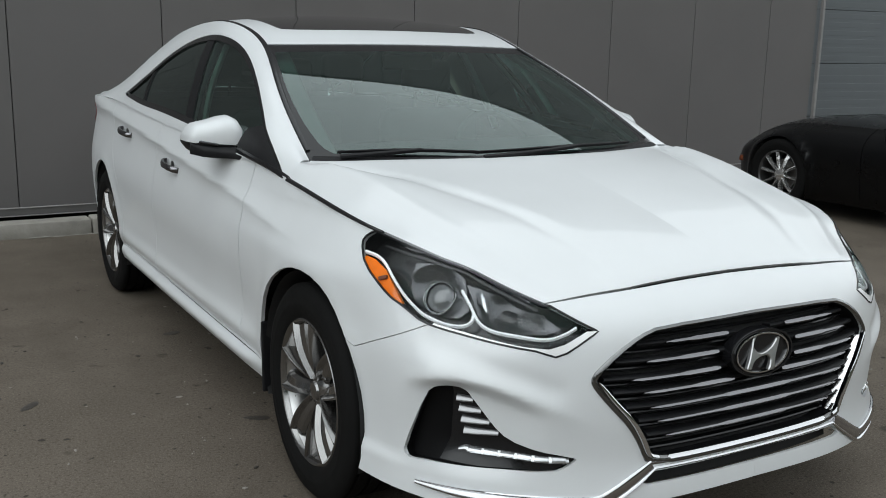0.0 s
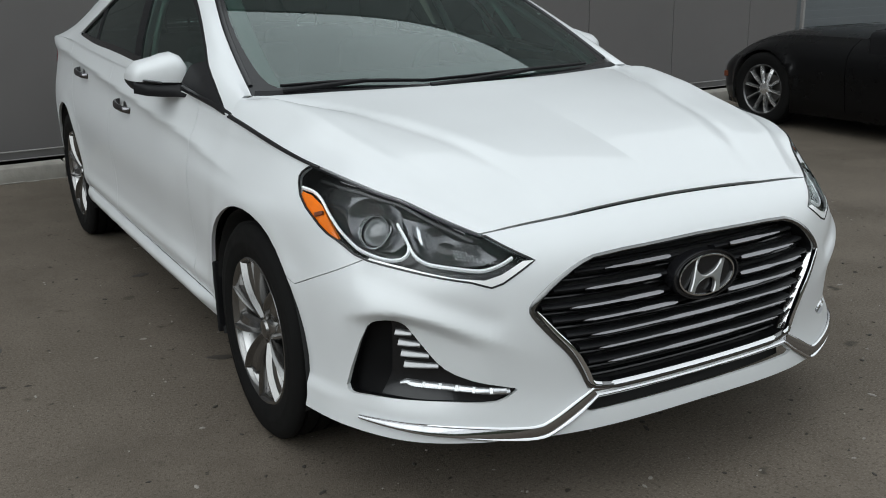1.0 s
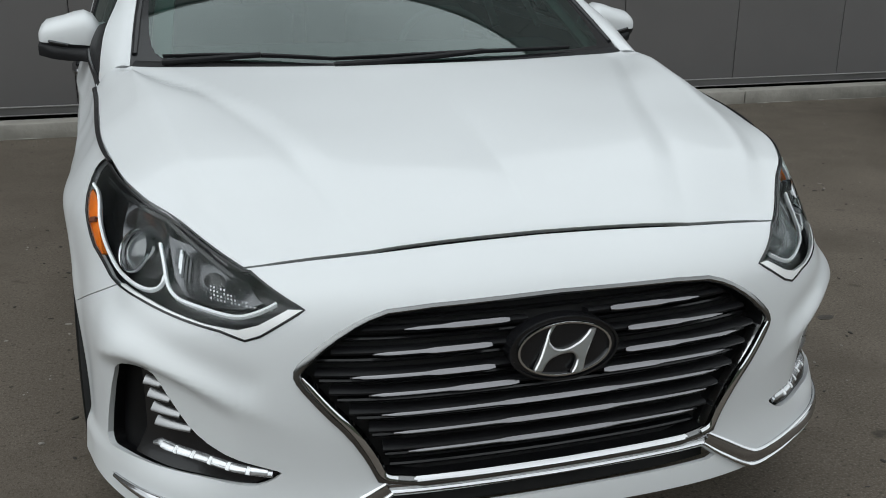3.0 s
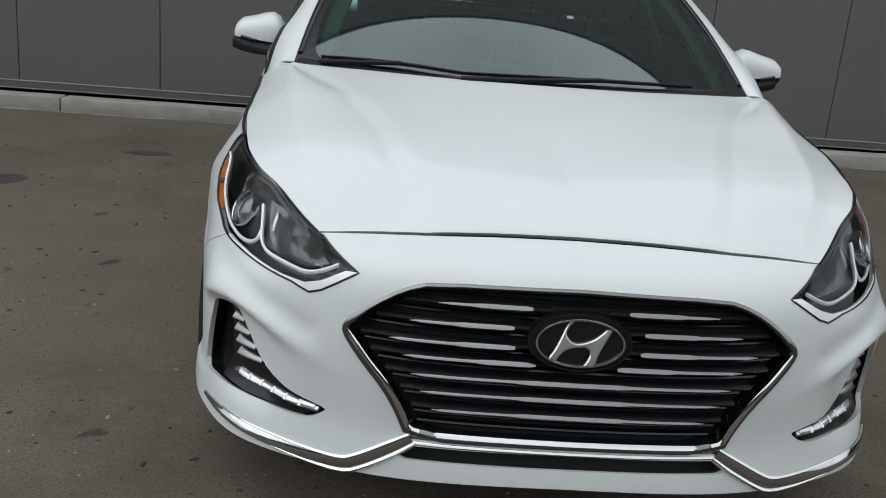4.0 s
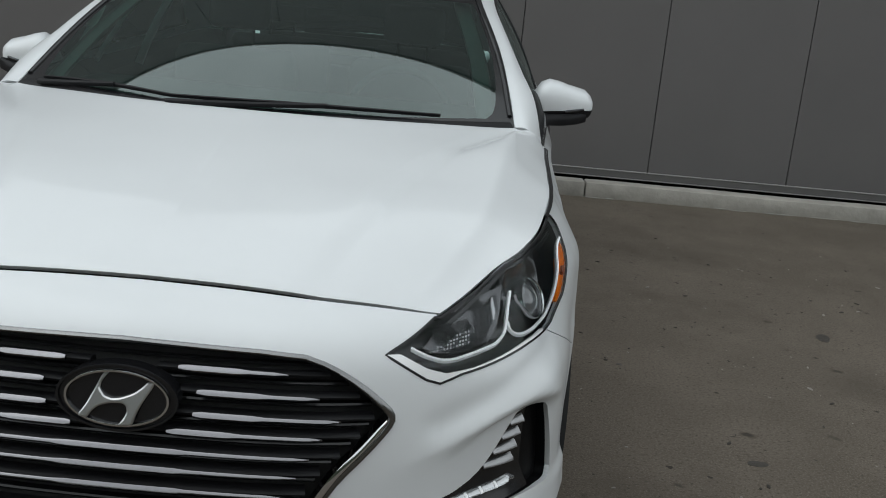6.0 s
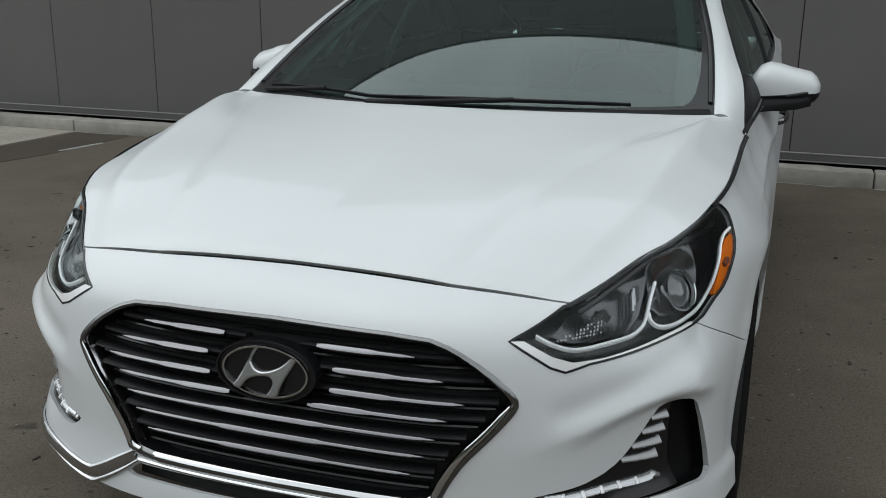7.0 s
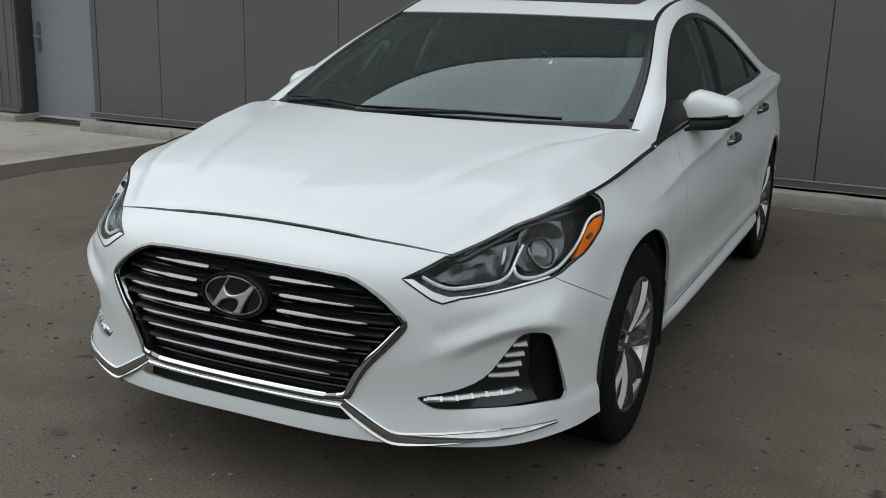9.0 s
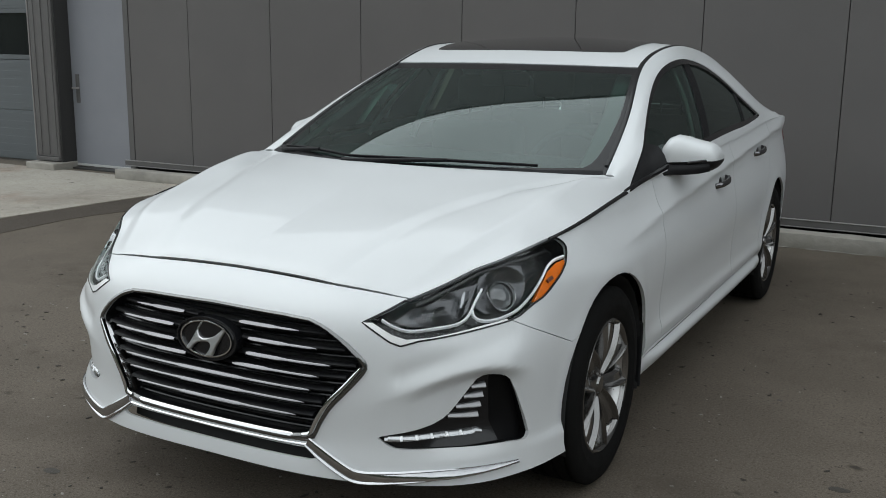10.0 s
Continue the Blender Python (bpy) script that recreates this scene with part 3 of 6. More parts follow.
ground = bmesh.new()
bmesh.ops.create_grid(ground, x_segments=40, y_segments=40, size=1)
for v in ground.verts:
    v.co = (math.copysign(abs(v.co.x) ** 3, v.co.x) * 900, math.copysign(abs(v.co.y) ** 3, v.co.y) * 900, 0)
plain("ground", ground, ASPHALT, "worn brown-grey asphalt with stains and grit", "asphalt")
WALL_Y, SEAM0, PITCH, WALL_H = 5.80, -0.064, 1.055, 6.03
plain("concrete_apron", prism([(-18, 1.0), (-5.25, 1.0), (-4.83, 5.60), (-18, 5.60)], lambda q: Vector((q[0], q[1], -0.05)), (0, 0, 0.056)), CONCRETE, "pale stained concrete slab before the doors", "concrete slab")

plain("asphalt_patch", prism([(-5.42, -1.0), (-4.55, -1.0), (-4.50, 1.5), (-4.50, 2.74), (-4.55, 3.4), (-4.52, 3.7), (-4.42, 4.05), (-4.32, 4.4), (-4.27, 5.42), (-4.81, 5.42), (-5.24, 0.99)], lambda q: Vector((q[0], q[1], -0.03)), (0, 0, 0.033)), PATCH, "darker strip of newer asphalt beside the slab", "asphalt")
plain("paint_mark", prism([(-4.345, 4.56), (-4.318, 4.56), (-4.25, 4.975), (-4.275, 4.975)], lambda q: Vector((q[0], q[1], -0.01)), (0, 0, 0.016)), PALE_TRIM, "short worn white line on the asphalt", "line")

# far side of the lot: unseen trees behind the walker, raised to dim fronts
trees = bmesh.new()
last = None
for k in range(-160, 161):
    x = k * 0.8
    h = 11 + 4 * noise.noise((x * 0.11, 0, 0)) + 1.8 * noise.noise((x * 0.9, 3, 0))
    y = -31 + 3 * noise.noise((x * 0.2, 0, 5))
    pair = trees.verts.new((x, y, -0.2)), trees.verts.new((x, y - 1.5, h))
    if last:
        trees.faces.new((last[0], pair[0], pair[1], last[1]))
    last = pair
plain("backdrop", trees, FOLIAGE, "unseen line of dark green trees across the lot", "trees")

# loose grit on the asphalt
random.seed(11)
grit, dark_bits = bmesh.new(), bmesh.new()
for k in range(1400):
    x, y = random.uniform(-5.5, 7.5), random.uniform(-1.5, 5.3)
    r = random.choice((0.002, 0.0025, 0.003, 0.0045))
    mesh = grit if k % 3 else dark_bits
    at = Matrix.Translation((x, y, 0.006 * (x < -4.9) + r * 0.3)) @ Matrix.Rotation(random.uniform(0, 6.3), 4, "Z") @ Matrix.Diagonal((r * random.uniform(1, 2.2), r, r * 0.6, 1))
    bmesh.ops.create_icosphere(mesh, subdivisions=1, radius=1, matrix=at)
for k in range(700):
    x, y = random.uniform(-3.2, 3.2), random.uniform(-1.2, 4.2)
    r = random.choice((0.003, 0.004, 0.005, 0.007))
    at = Matrix.Translation((x, y, r * 0.2)) @ Matrix.Rotation(random.uniform(0, 6.3), 4, "Z") @ Matrix.Diagonal((r * random.uniform(1, 3), r, r * 0.5, 1))
    bmesh.ops.create_icosphere(grit if k % 4 == 0 else dark_bits, subdivisions=1, radius=1, matrix=at)
tagged(part("grit", grit, GRIT_PALE), "pale loose grit on the asphalt", "grit", kind="stuff")
tagged(part("crumbs", dark_bits, GRIT_DARK), "dark crumbs and leaf bits on the asphalt", "debris", kind="stuff")

# dried oil spots, thin films on the asphalt
for x, y, rx, ry, turn in ((-0.832, 1.609, 0.045, 0.022, -0.5), (-0.832, 2.797, 0.04, 0.025, 0.3), (-1.90, 4.22, 0.16, 0.07, 0.1), (-2.47, 3.36, 0.13, 0.10, 0.6), (-0.755, 0.065, 0.03, 0.022, 0.2), (-1.55, 2.1, 0.05, 0.02, 0.9), (1.62, 1.25, 0.035, 0.02, 0.2), (2.3, 2.6, 0.06, 0.03, 1.2), (1.294, 2.029, 0.012, 0.01, 0)):
    rim = []
    for k in range(22):
        a = 2 * math.pi * k / 22
        w = 1 + 0.28 * noise.noise((x * 3 + math.cos(a), y * 3 + math.sin(a), 0.5))
        u, v = rx * w * math.cos(a), ry * w * math.sin(a)
        rim.append((x + u * math.cos(turn) - v * math.sin(turn), y + u * math.sin(turn) + v * math.cos(turn)))
    plain("oil_spot", prism(rim, lambda q: Vector((q[0], q[1], -0.004)), (0, 0, 0.0055)), OIL, "dark dried oil spot on the asphalt", "stain")

# wall panels, each a piece of its own
wall = base("wall_north", (0, WALL_Y, 0), "dark grey metal panel wall with vertical joints", "wall", kind="structure")
part("wall_core", box(-6.17, 7.0, WALL_Y + 0.022, WALL_Y + 0.30, 0.0, WALL_H, 0.0), SEAM, wall)
edges = [-6.17] + [SEAM0 + PITCH * k for k in range(-5, 7)] + [6.98]
for x0, x1 in zip(edges, edges[1:]):
    part("wall_panel", box(x0 + 0.0028, x1 - 0.0028, WALL_Y, WALL_Y + 0.04, 0.098, WALL_H, 0.004), PANEL, wall)
lean = prism([(WALL_Y - 0.20, 0.124), (WALL_Y - 0.20, 0.170), (WALL_Y + 0.015, 0.110), (WALL_Y + 0.015, 0.080)], lambda q: Vector((-6.12, q[0], q[1])), (13.10, 0, 0))
part("wall_flashing", lean, FLASHING, wall, "grey base flashing")
for z, proud in ((0.171, 0.206), (0.116, 0.206)):
    part("flashing_edge", box(-6.12, 6.98, WALL_Y - proud, WALL_Y - 0.18, z, z + 0.007, 0.002), SATIN_GREY, wall, "pale folded edge of the flashing")
part("wall_coping", box(-13, 14, WALL_Y - 0.025, WALL_Y + 0.34, WALL_H + 0.004, WALL_H + 0.05, 0.01), SATIN_GREY, wall, "grey coping along the roof edge")

# kerb, in cast lengths
kerb = base("kerb", (0, 5.58, 0), "pale weathered concrete kerb along the wall", "kerb", kind="structure")
x = -6.06
random.seed(4)
while x < 6.9:
    w = 1.2 if x < -5 else random.uniform(2.0, 2.6)
    x1 = min(x + w, 6.95)
    front = 5.38
    bm = box(x + 0.004, x1 - 0.004, front, WALL_Y - 0.25, -0.02, 0.105 + random.uniform(-0.003, 0.003), 0.012, 2)
    bmesh.ops.subdivide_edges(bm, edges=[e for e in bm.edges if abs(e.verts[0].co.x - e.verts[1].co.x) > 0.5], cuts=12)
    for v in bm.verts:
        j = noise.noise(v.co * 5) * 0.005
        v.co.y += j
        v.co.z += j * 0.8
    part("kerb_stone", bm, KERB, kerb, smooth_angle=40)
    x = x1

# crumbled mortar along the kerb's foot
random.seed(21)
mortar = bmesh.new()
x = -6.0
while x < 6.8:
    w = random.uniform(0.06, 0.30)
    if random.random() < 0.62:
        y, h = 5.368 + random.uniform(-0.012, 0.006), random.uniform(0.004, 0.010)
        at = Matrix.Translation((x + w / 2, y, h / 2)) @ Matrix.Rotation(random.uniform(-0.04, 0.04), 4, "Z") @ Matrix.Diagonal((w / 2, random.uniform(0.006, 0.014), h / 2, 1))
        bmesh.ops.create_icosphere(mortar, subdivisions=2, radius=1, matrix=at)
    x += w * 0.9
tagged(part("mortar_crumbs", mortar, KERB), "pale crumbled mortar along the kerb foot", "mortar", kind="stuff")

# grey door with its handle plate, in a frame
door = base("door_1", (-6.71, 5.84, 0), "grey-blue painted steel door, closed", "door", kind="structure")
part("door_leaf", box(-7.105, -6.252, 5.82, 5.87, 0.035, 2.15, 0.006), DOOR_PAINT, door)
part("threshold", box(-7.12, -6.17, 5.74, 5.86, 0.0, 0.020, 0.004), DARK_STRIP, door, "dark metal threshold")
part("door_sweep", box(-7.09, -6.27, 5.808, 5.822, 0.035, 0.060, 0.003), PALE_TRIM, door, "pale strip along the foot of the door")
h = part("handle_plate", box(-7.035, -6.985, 5.805, 5.822, 0.74, 1.06, 0.006), FLASHING, door)
part("lever", box(-7.055, -6.95, 5.765, 5.785, 0.895, 0.917, 0.006), SATIN_GREY, h)
# a dark plate covers the pilaster's side, then the frame's right post and head
part("door_frame", box(-7.124, -7.108, 5.63, 5.90, 0.02, 2.21, 0.003), DARK_STRIP, door, "dark plate on the pilaster's side")
part("door_frame", box(-6.248, -6.174, 5.795, 5.90, 0.02, 2.21, 0.004), FLASHING, door)
part("door_frame", box(-7.107, -6.25, 5.795, 5.90, 2.155, 2.21, 0.004), FLASHING, door)
plain("wall_over_door", box(-7.12, -6.174, WALL_Y, WALL_Y + 0.3, 2.215, WALL_H, 0.004), PANEL, "dark grey metal panel over the door", "wall")

# pilaster between door and garage door
pil = base("pilaster", (-7.33, 5.7, 0), "grey ribbed metal-clad pilaster on a concrete foot", "pilaster", kind="structure")
part("cladding", box(-7.485, -7.128, 5.61, 6.10, 0.14, WALL_H, 0.006), FLASHING, pil)
for k in range(3):
    part("rib", box(-7.472 + 0.122 * k, -7.405 + 0.122 * k, 5.602, 5.614, 0.17, WALL_H - 0.01, 0.004), FLASHING, pil)
part("base_flashing", box(-7.495, -7.126, 5.585, 5.75, 0.095, 0.138, 0.005), FLASHING, pil)
part("corner_trim", box(-7.505, -7.487, 5.60, 5.64, 0.14, WALL_H, 0.003), SATIN_GREY, pil, "pale corner trim")
part("foot", box(-7.545, -7.09, 5.475, 6.10, -0.01, 0.082, 0.014), KERB, pil)


def garage(name, x0, x1, label, windows=True):
    """A sectional door: ribbed steel sections and a row of windows."""
    d = base(name, ((x0 + x1) / 2, 5.9000, 0), label, "garage door", kind="structure")
    part("backing", box(x0, x1, 5.945, 5.96, 0.02, 3.5, 0.0), SEAM, d)
    z = 0.03
    while z < 3.4:
        glazed = windows and 1.0 < z < 1.5
        hgt = 0.585
        if glazed:
            part("door_section", box(x0, x1, 5.9000, 5.9400, z, z + 0.055, 0.004), GARAGE, d)
            part("door_section", box(x0, x1, 5.9000, 5.9400, z + hgt - 0.055, z + hgt - 0.004, 0.004), GARAGE, d)
            n = max(1, round((x1 - x0) / 0.9))
            for k in range(n):
                a = x0 + (x1 - x0) * k / n
                part("mullion", box(a - 0.03, a + 0.03, 5.8980, 5.9380, z + 0.05, z + hgt - 0.05, 0.003), GARAGE, d)
                part("pane", box(a + 0.03, a + (x1 - x0) / n - 0.03, 5.9150, 5.9220, z + 0.05, z + hgt - 0.05), PANE, d, "dark reflecting window pane")
            part("mullion", box(x1 - 0.05, x1, 5.8980, 5.9380, z + 0.05, z + hgt - 0.05, 0.003), GARAGE, d)
        else:
            bm = box(x0, x1, 5.9000, 5.9400, z, z + hgt - 0.005, 0.004)
            part("door_section", bm, GARAGE, d)
            for k in range(6):
                part("rib", box(x0, x1, 5.8985, 5.9020, z + 0.03 + 0.092 * k, z + 0.085 + 0.092 * k, 0.0015), GARAGE, d)
        z += hgt
    return d


PANE = material("dark_pane", (0.015, 0.017, 0.018), 0.04, spec=0.7)
garage("garage_door_west", -11.6, -7.60, "blue-grey ribbed sectional door with windows")
garage("garage_door_east", 7.090, 11.0, "blue-grey ribbed sectional door", False)
plain("trim_east", box(7.055, 7.085, 5.78, 5.82, 0.0, 3.5, 0.004), SATIN_GREY, "pale edge trim of the garage door", "trim")
plain("wall_west", box(-16, -7.56, WALL_Y, WALL_Y + 0.3, 3.5, WALL_H, 0.004), PANEL, "dark grey metal wall over the garage door", "wall")
plain("wall_east", box(7.010, 16, WALL_Y, WALL_Y + 0.3, 3.5, WALL_H, 0.004), PANEL, "dark grey metal wall over the garage door", "wall")
plain("wall_far_west", box(-16, -11.6, WALL_Y, WALL_Y + 0.3, 0, 3.49, 0.004), PANEL, "dark grey metal wall", "wall")
plain("wall_far_east", box(11.0, 16, WALL_Y, WALL_Y + 0.3, 0, 3.49, 0.004), PANEL, "dark grey metal wall", "wall")
plain("roof_slab", box(-16, 16, WALL_Y + 0.35, 16, WALL_H - 0.3, WALL_H, 0.0), FLASHING, "flat grey roof of the building", "roof")


# ---- the white sedan
sedan = base("sedan", (0, 2.4, 0), "white four-door sedan with chrome grille parked on asphalt", "car")
LAMP = [(.473, .680), (.600, .7365), (.61, .76), (.857, .84), (1.23, .86), (1.278, .83), (1.281, .812), (1.22, .766), (1.083, .712), (1.016, .697), (.935, .669), (.80, .658), (.627, .637), (.579, .624), (.551, .633)]
GRILLE_HALF = [(0, 0.686), (0.31, 0.680), (0.37, 0.662), (0.428, 0.628), (0.478, 0.584), (0.487, 0.567), (0.478, 0.550), (0.44, 0.507), (0.39, 0.455), (0.358, 0.405), (0.334, 0.352), (0, 0.354)]
FOG = [(0.83, 0.538), (0.868, 0.532), (0.896, 0.51), (0.968, 0.350), (0.960, 0.332), (0.942, 0.328), (0.884, 0.335), (0.717, 0.343), (0.575, 0.341), (0.545, 0.352), (0.517, 0.372), (0.53, 0.378), (0.656, 0.402), (0.705, 0.425), (0.76, 0.49), (0.80, 0.534)]
SLOT = [(-0.05, 0.299), (-0.05, 0.331), (0.318, 0.328), (0.352, 0.303), (0.335, 0.297)]
ARCHES = [[(h + 0.368 * math.sin(2 * math.pi * k / 40), 0.33 + 0.368 * math.cos(2 * math.pi * k / 40)) for k in range(40)] for h in HUBS]
ARCHES[0] = [(s - 0.01 * (z < 0.3), z) for s, z in ARCHES[0]]


def strip(a, b, w):
    """A thin outline round the segment a-b, for a panel gap."""
    dx, dy = b[0] - a[0], b[1] - a[1]
    k = w / 2 / math.hypot(dx, dy)
    return [(a[0] - dy * k, a[1] + dx * k), (b[0] - dy * k, b[1] + dx * k), (b[0] + dy * k, b[1] - dx * k), (a[0] + dy * k, a[1] - dx * k)]


BUMPER_SEAM = [(0.90, 0.675), (1.172, 0.560), (1.215, 0.572)]
DOOR_FRONT = [(2.06, 1.0), (2.03, 0.60), (2.05, 0.31)]
DOOR_MID = [(3.14, 1.02), (3.17, 0.60), (3.16, 0.31)]
DOOR_REAR = [(4.12, 1.06), (4.08, 0.80), (3.90, 0.62), (3.80, 0.31)]
SILL_LINE = [(1.85, 0.315), (3.9, 0.325)]
TAIL_SEAM = [(4.72, 1.06), (4.75, 0.62), (4.62, 0.45)]
gaps = []
for line, w in ((BUMPER_SEAM, 0.0022), (DOOR_FRONT, 0.003), (DOOR_MID, 0.003), (DOOR_REAR, 0.003), (SILL_LINE, 0.002), (TAIL_SEAM, 0.005)):
    for a, b in zip(line, line[1:]):
        gaps.append(strip(a, b, w))
lamp_out, fog_out, grille_out = LAMP[:3] + rounded(LAMP[3:13], 1, closed=False) + LAMP[13:], rounded(FOG, 1), GRILLE_HALF[:1] + rounded(GRILLE_HALF, 1, closed=False)[1:-1] + GRILLE_HALF[-1:]
columns = np.r_[np.arange(0, 0.6, 0.015), np.arange(0.6, 1.30, 0.016), np.arange(1.30, 2.1, 0.025), np.arange(2.1, 4.9, 0.04), np.arange(4.9, 5.95, 0.04), PLAN_LEN]
rows_v = np.linspace(0, 1, 58)
flat = grid(list(columns), lambda s: low_z(s) + (top_z(s) - low_z(s)) * rows_v)
holes = [lamp_out, fog_out, [(-0.05, 0.686)] + grille_out + [(-0.05, 0.354)], SLOT] + ARCHES
for o in holes + gaps:
    flat = knife(flat, o)
flat = [f for f in flat if not any(inside(o, centre(f)) for o in holes)]
shell = list(flat)
flat = [f for f in flat if not any(inside(o, centre(f)) for o in gaps)]
shell = [f for f in shell if centre(f)[0] > 0.89]
# black sheet behind the skin puts the gaps' shade into colour
skin("gap_backing", shell, body, UNDER, sedan, "black sheet that darkens the panel gaps", lift=-0.014, sides=(1, -1))


def ahead_of(line, p, sign=1):
    """Whether a flat point lies before a line that runs across the skin."""
    z = np.array([q[1] for q in line])
    s = np.array([q[0] for q in line])
    o = np.argsort(z)
    return p[0] < np.interp(p[1], z[o], s[o])


groups = {"front_bumper": [], "fender": [], "front_door": [], "rear_door": [], "quarter_panel": [], "sill": [], "rear_bumper": []}
for f in flat:
    c = centre(f)
    if c[0] < 1.25 and (c[0] < 0.92 or c[1] < np.interp(c[0], [q[0] for q in BUMPER_SEAM], [q[1] for q in BUMPER_SEAM])):
        k = "front_bumper"
    elif c[0] > 1.6 and c[0] < 3.93 and c[1] < np.interp(c[0], [1.85, 3.9], [0.315, 0.325]):
        k = "sill"
    elif ahead_of(DOOR_FRONT, c):
        k = "fender"
    elif ahead_of(DOOR_MID, c):
        k = "front_door"
    elif ahead_of(DOOR_REAR, c):
        k = "rear_door"
    elif ahead_of(TAIL_SEAM, c):
        k = "quarter_panel"
    else:
        k = "rear_bumper"
    groups[k].append(f)
skin("front_bumper", groups["front_bumper"], body, PAINT, sedan, "white painted front bumper", rim=0.012, sides=(1, -1))
skin("rear_bumper", groups["rear_bumper"], body, PAINT, sedan, "white painted rear bumper", rim=0.012, sides=(1, -1))
for side in (1, -1):
    for k in ("fender", "front_door", "rear_door", "quarter_panel", "sill"):
        skin(k, groups[k], body, PAINT, sedan, rim=0.012, sides=(side,))

# bonnet
hb = np.r_[np.linspace(0.0, 0.1, 6), np.linspace(0.14, 0.94, 26), np.linspace(0.96, 1, 4)]
KINK = 0.708 / float(hood_end[0])
ha = np.unique(np.r_[np.linspace(-0.993, 0.993, 150), -KINK, KINK].round(5))
hood_flat = grid(list(ha), lambda a: 0.005 + hb * 0.991)
skin("hood", hood_flat, hood, PAINT, sedan, "white bonnet with raised creases", rim=0.014)
# black sheet under the bonnet, so that its gaps come out dark
skin("hood_underside", grid(list(np.linspace(-0.985, 0.985, 24)), lambda a: np.linspace(0.0, 1.0, 12)), hood, UNDER, sedan, "black sheet that darkens the gap below the bonnet", lift=-0.016)

# black strip laid into the front gap in place of its shade
ss = np.linspace(-0.598, 0.598, 60)
q, m = surface(lambda s, z: body(np.abs(s), z) * np.stack([np.where(np.asarray(s) < 0, -1.0, 1.0), 1.0 + 0 * s, 1.0 + 0 * s], -1), ss, nose_z(np.abs(ss)) + 0.001)
sweep("hood_gap_line", q, m, 0.004, 0.001, UNDER, sedan, "black strip that paints the bonnet's front gap dark", sink=0.005)

# cabin sides with their windows
WINDOW = rounded([(.018, .012), (.04, .225), (.066, .465), (.105, .683), (.148, .78), (.19, .82), (.245, .845), (.31, .866), (.40, .862), (.47, .82), (.52, .755), (.57, .63), (.62, .435), (.70, .19), (.722, .125), (.70, .10), (.586, .076), (.461, .082), (.337, .074), (.15, .05)], 1)


def shrink(poly, k):
    """An outline moved inwards by k in flat units (v counts about a third of w)."""
    out = []
    for i in range(len(poly)):
        (ax, ay), (bx, by), (cx, cy) = poly[i - 1], poly[i], poly[(i + 1) % len(poly)]
        tx, ty = (cx - ax) * 3.2, (cy - ay) * 0.42
        d = math.hypot(tx, ty) or 1
        nx, ny = ty / d, -tx / d
        out.append((bx + nx * k / 3.2, by + ny * k / 0.42))
    return out


GLASS_OUT = shrink(WINDOW, 0.022)
side_flat = grid(list(np.r_[np.linspace(0, 0.3, 40), np.linspace(0.315, 1, 46)]), lambda w: np.linspace(0, 1, 22))
for o in (WINDOW, GLASS_OUT):
    side_flat = knife(side_flat, o)
PILLAR_B = [(0.412, 1.0), (0.355, 0.45), (0.322, 0.0), (0.352, 0.0), (0.385, 0.45), (0.446, 1.0)]
PILLAR_C = [(0.622, 1.0), (0.575, 0.05), (0.588, 0.05), (0.635, 1.0)]
QUARTER = [(0.0, -0.05), (0.0, 0.45), (0.092, 0.62), (0.135, 0.35), (0.165, -0.05)]
for o in (PILLAR_B, PILLAR_C, QUARTER):
    side_flat = knife(side_flat, o)
sheet = {"cabin_side": [], "window_frame": [], "pillar_b": [], "pillar_c": [], "front_window": [], "rear_window": [], "corner_window": [], "mirror_corner": []}
for f in side_flat:
    c = centre(f)
    if not inside(WINDOW, c):
        k = "cabin_side"
    elif not inside(GLASS_OUT, c):
        k = "window_frame"
    elif inside(PILLAR_B, c) or inside(PILLAR_C, c):
        k = "pillar_b" if c[0] < 0.5 else "pillar_c"
    elif inside(QUARTER, c):
        k = "mirror_corner"
    else:
        k = "front_window" if c[0] < 0.4 and not (c[0] > 0.33 + 0.1 * c[1]) else "rear_window" if c[0] < 0.575 + 0.06 * c[1] else "corner_window"
    sheet[k].append(f)
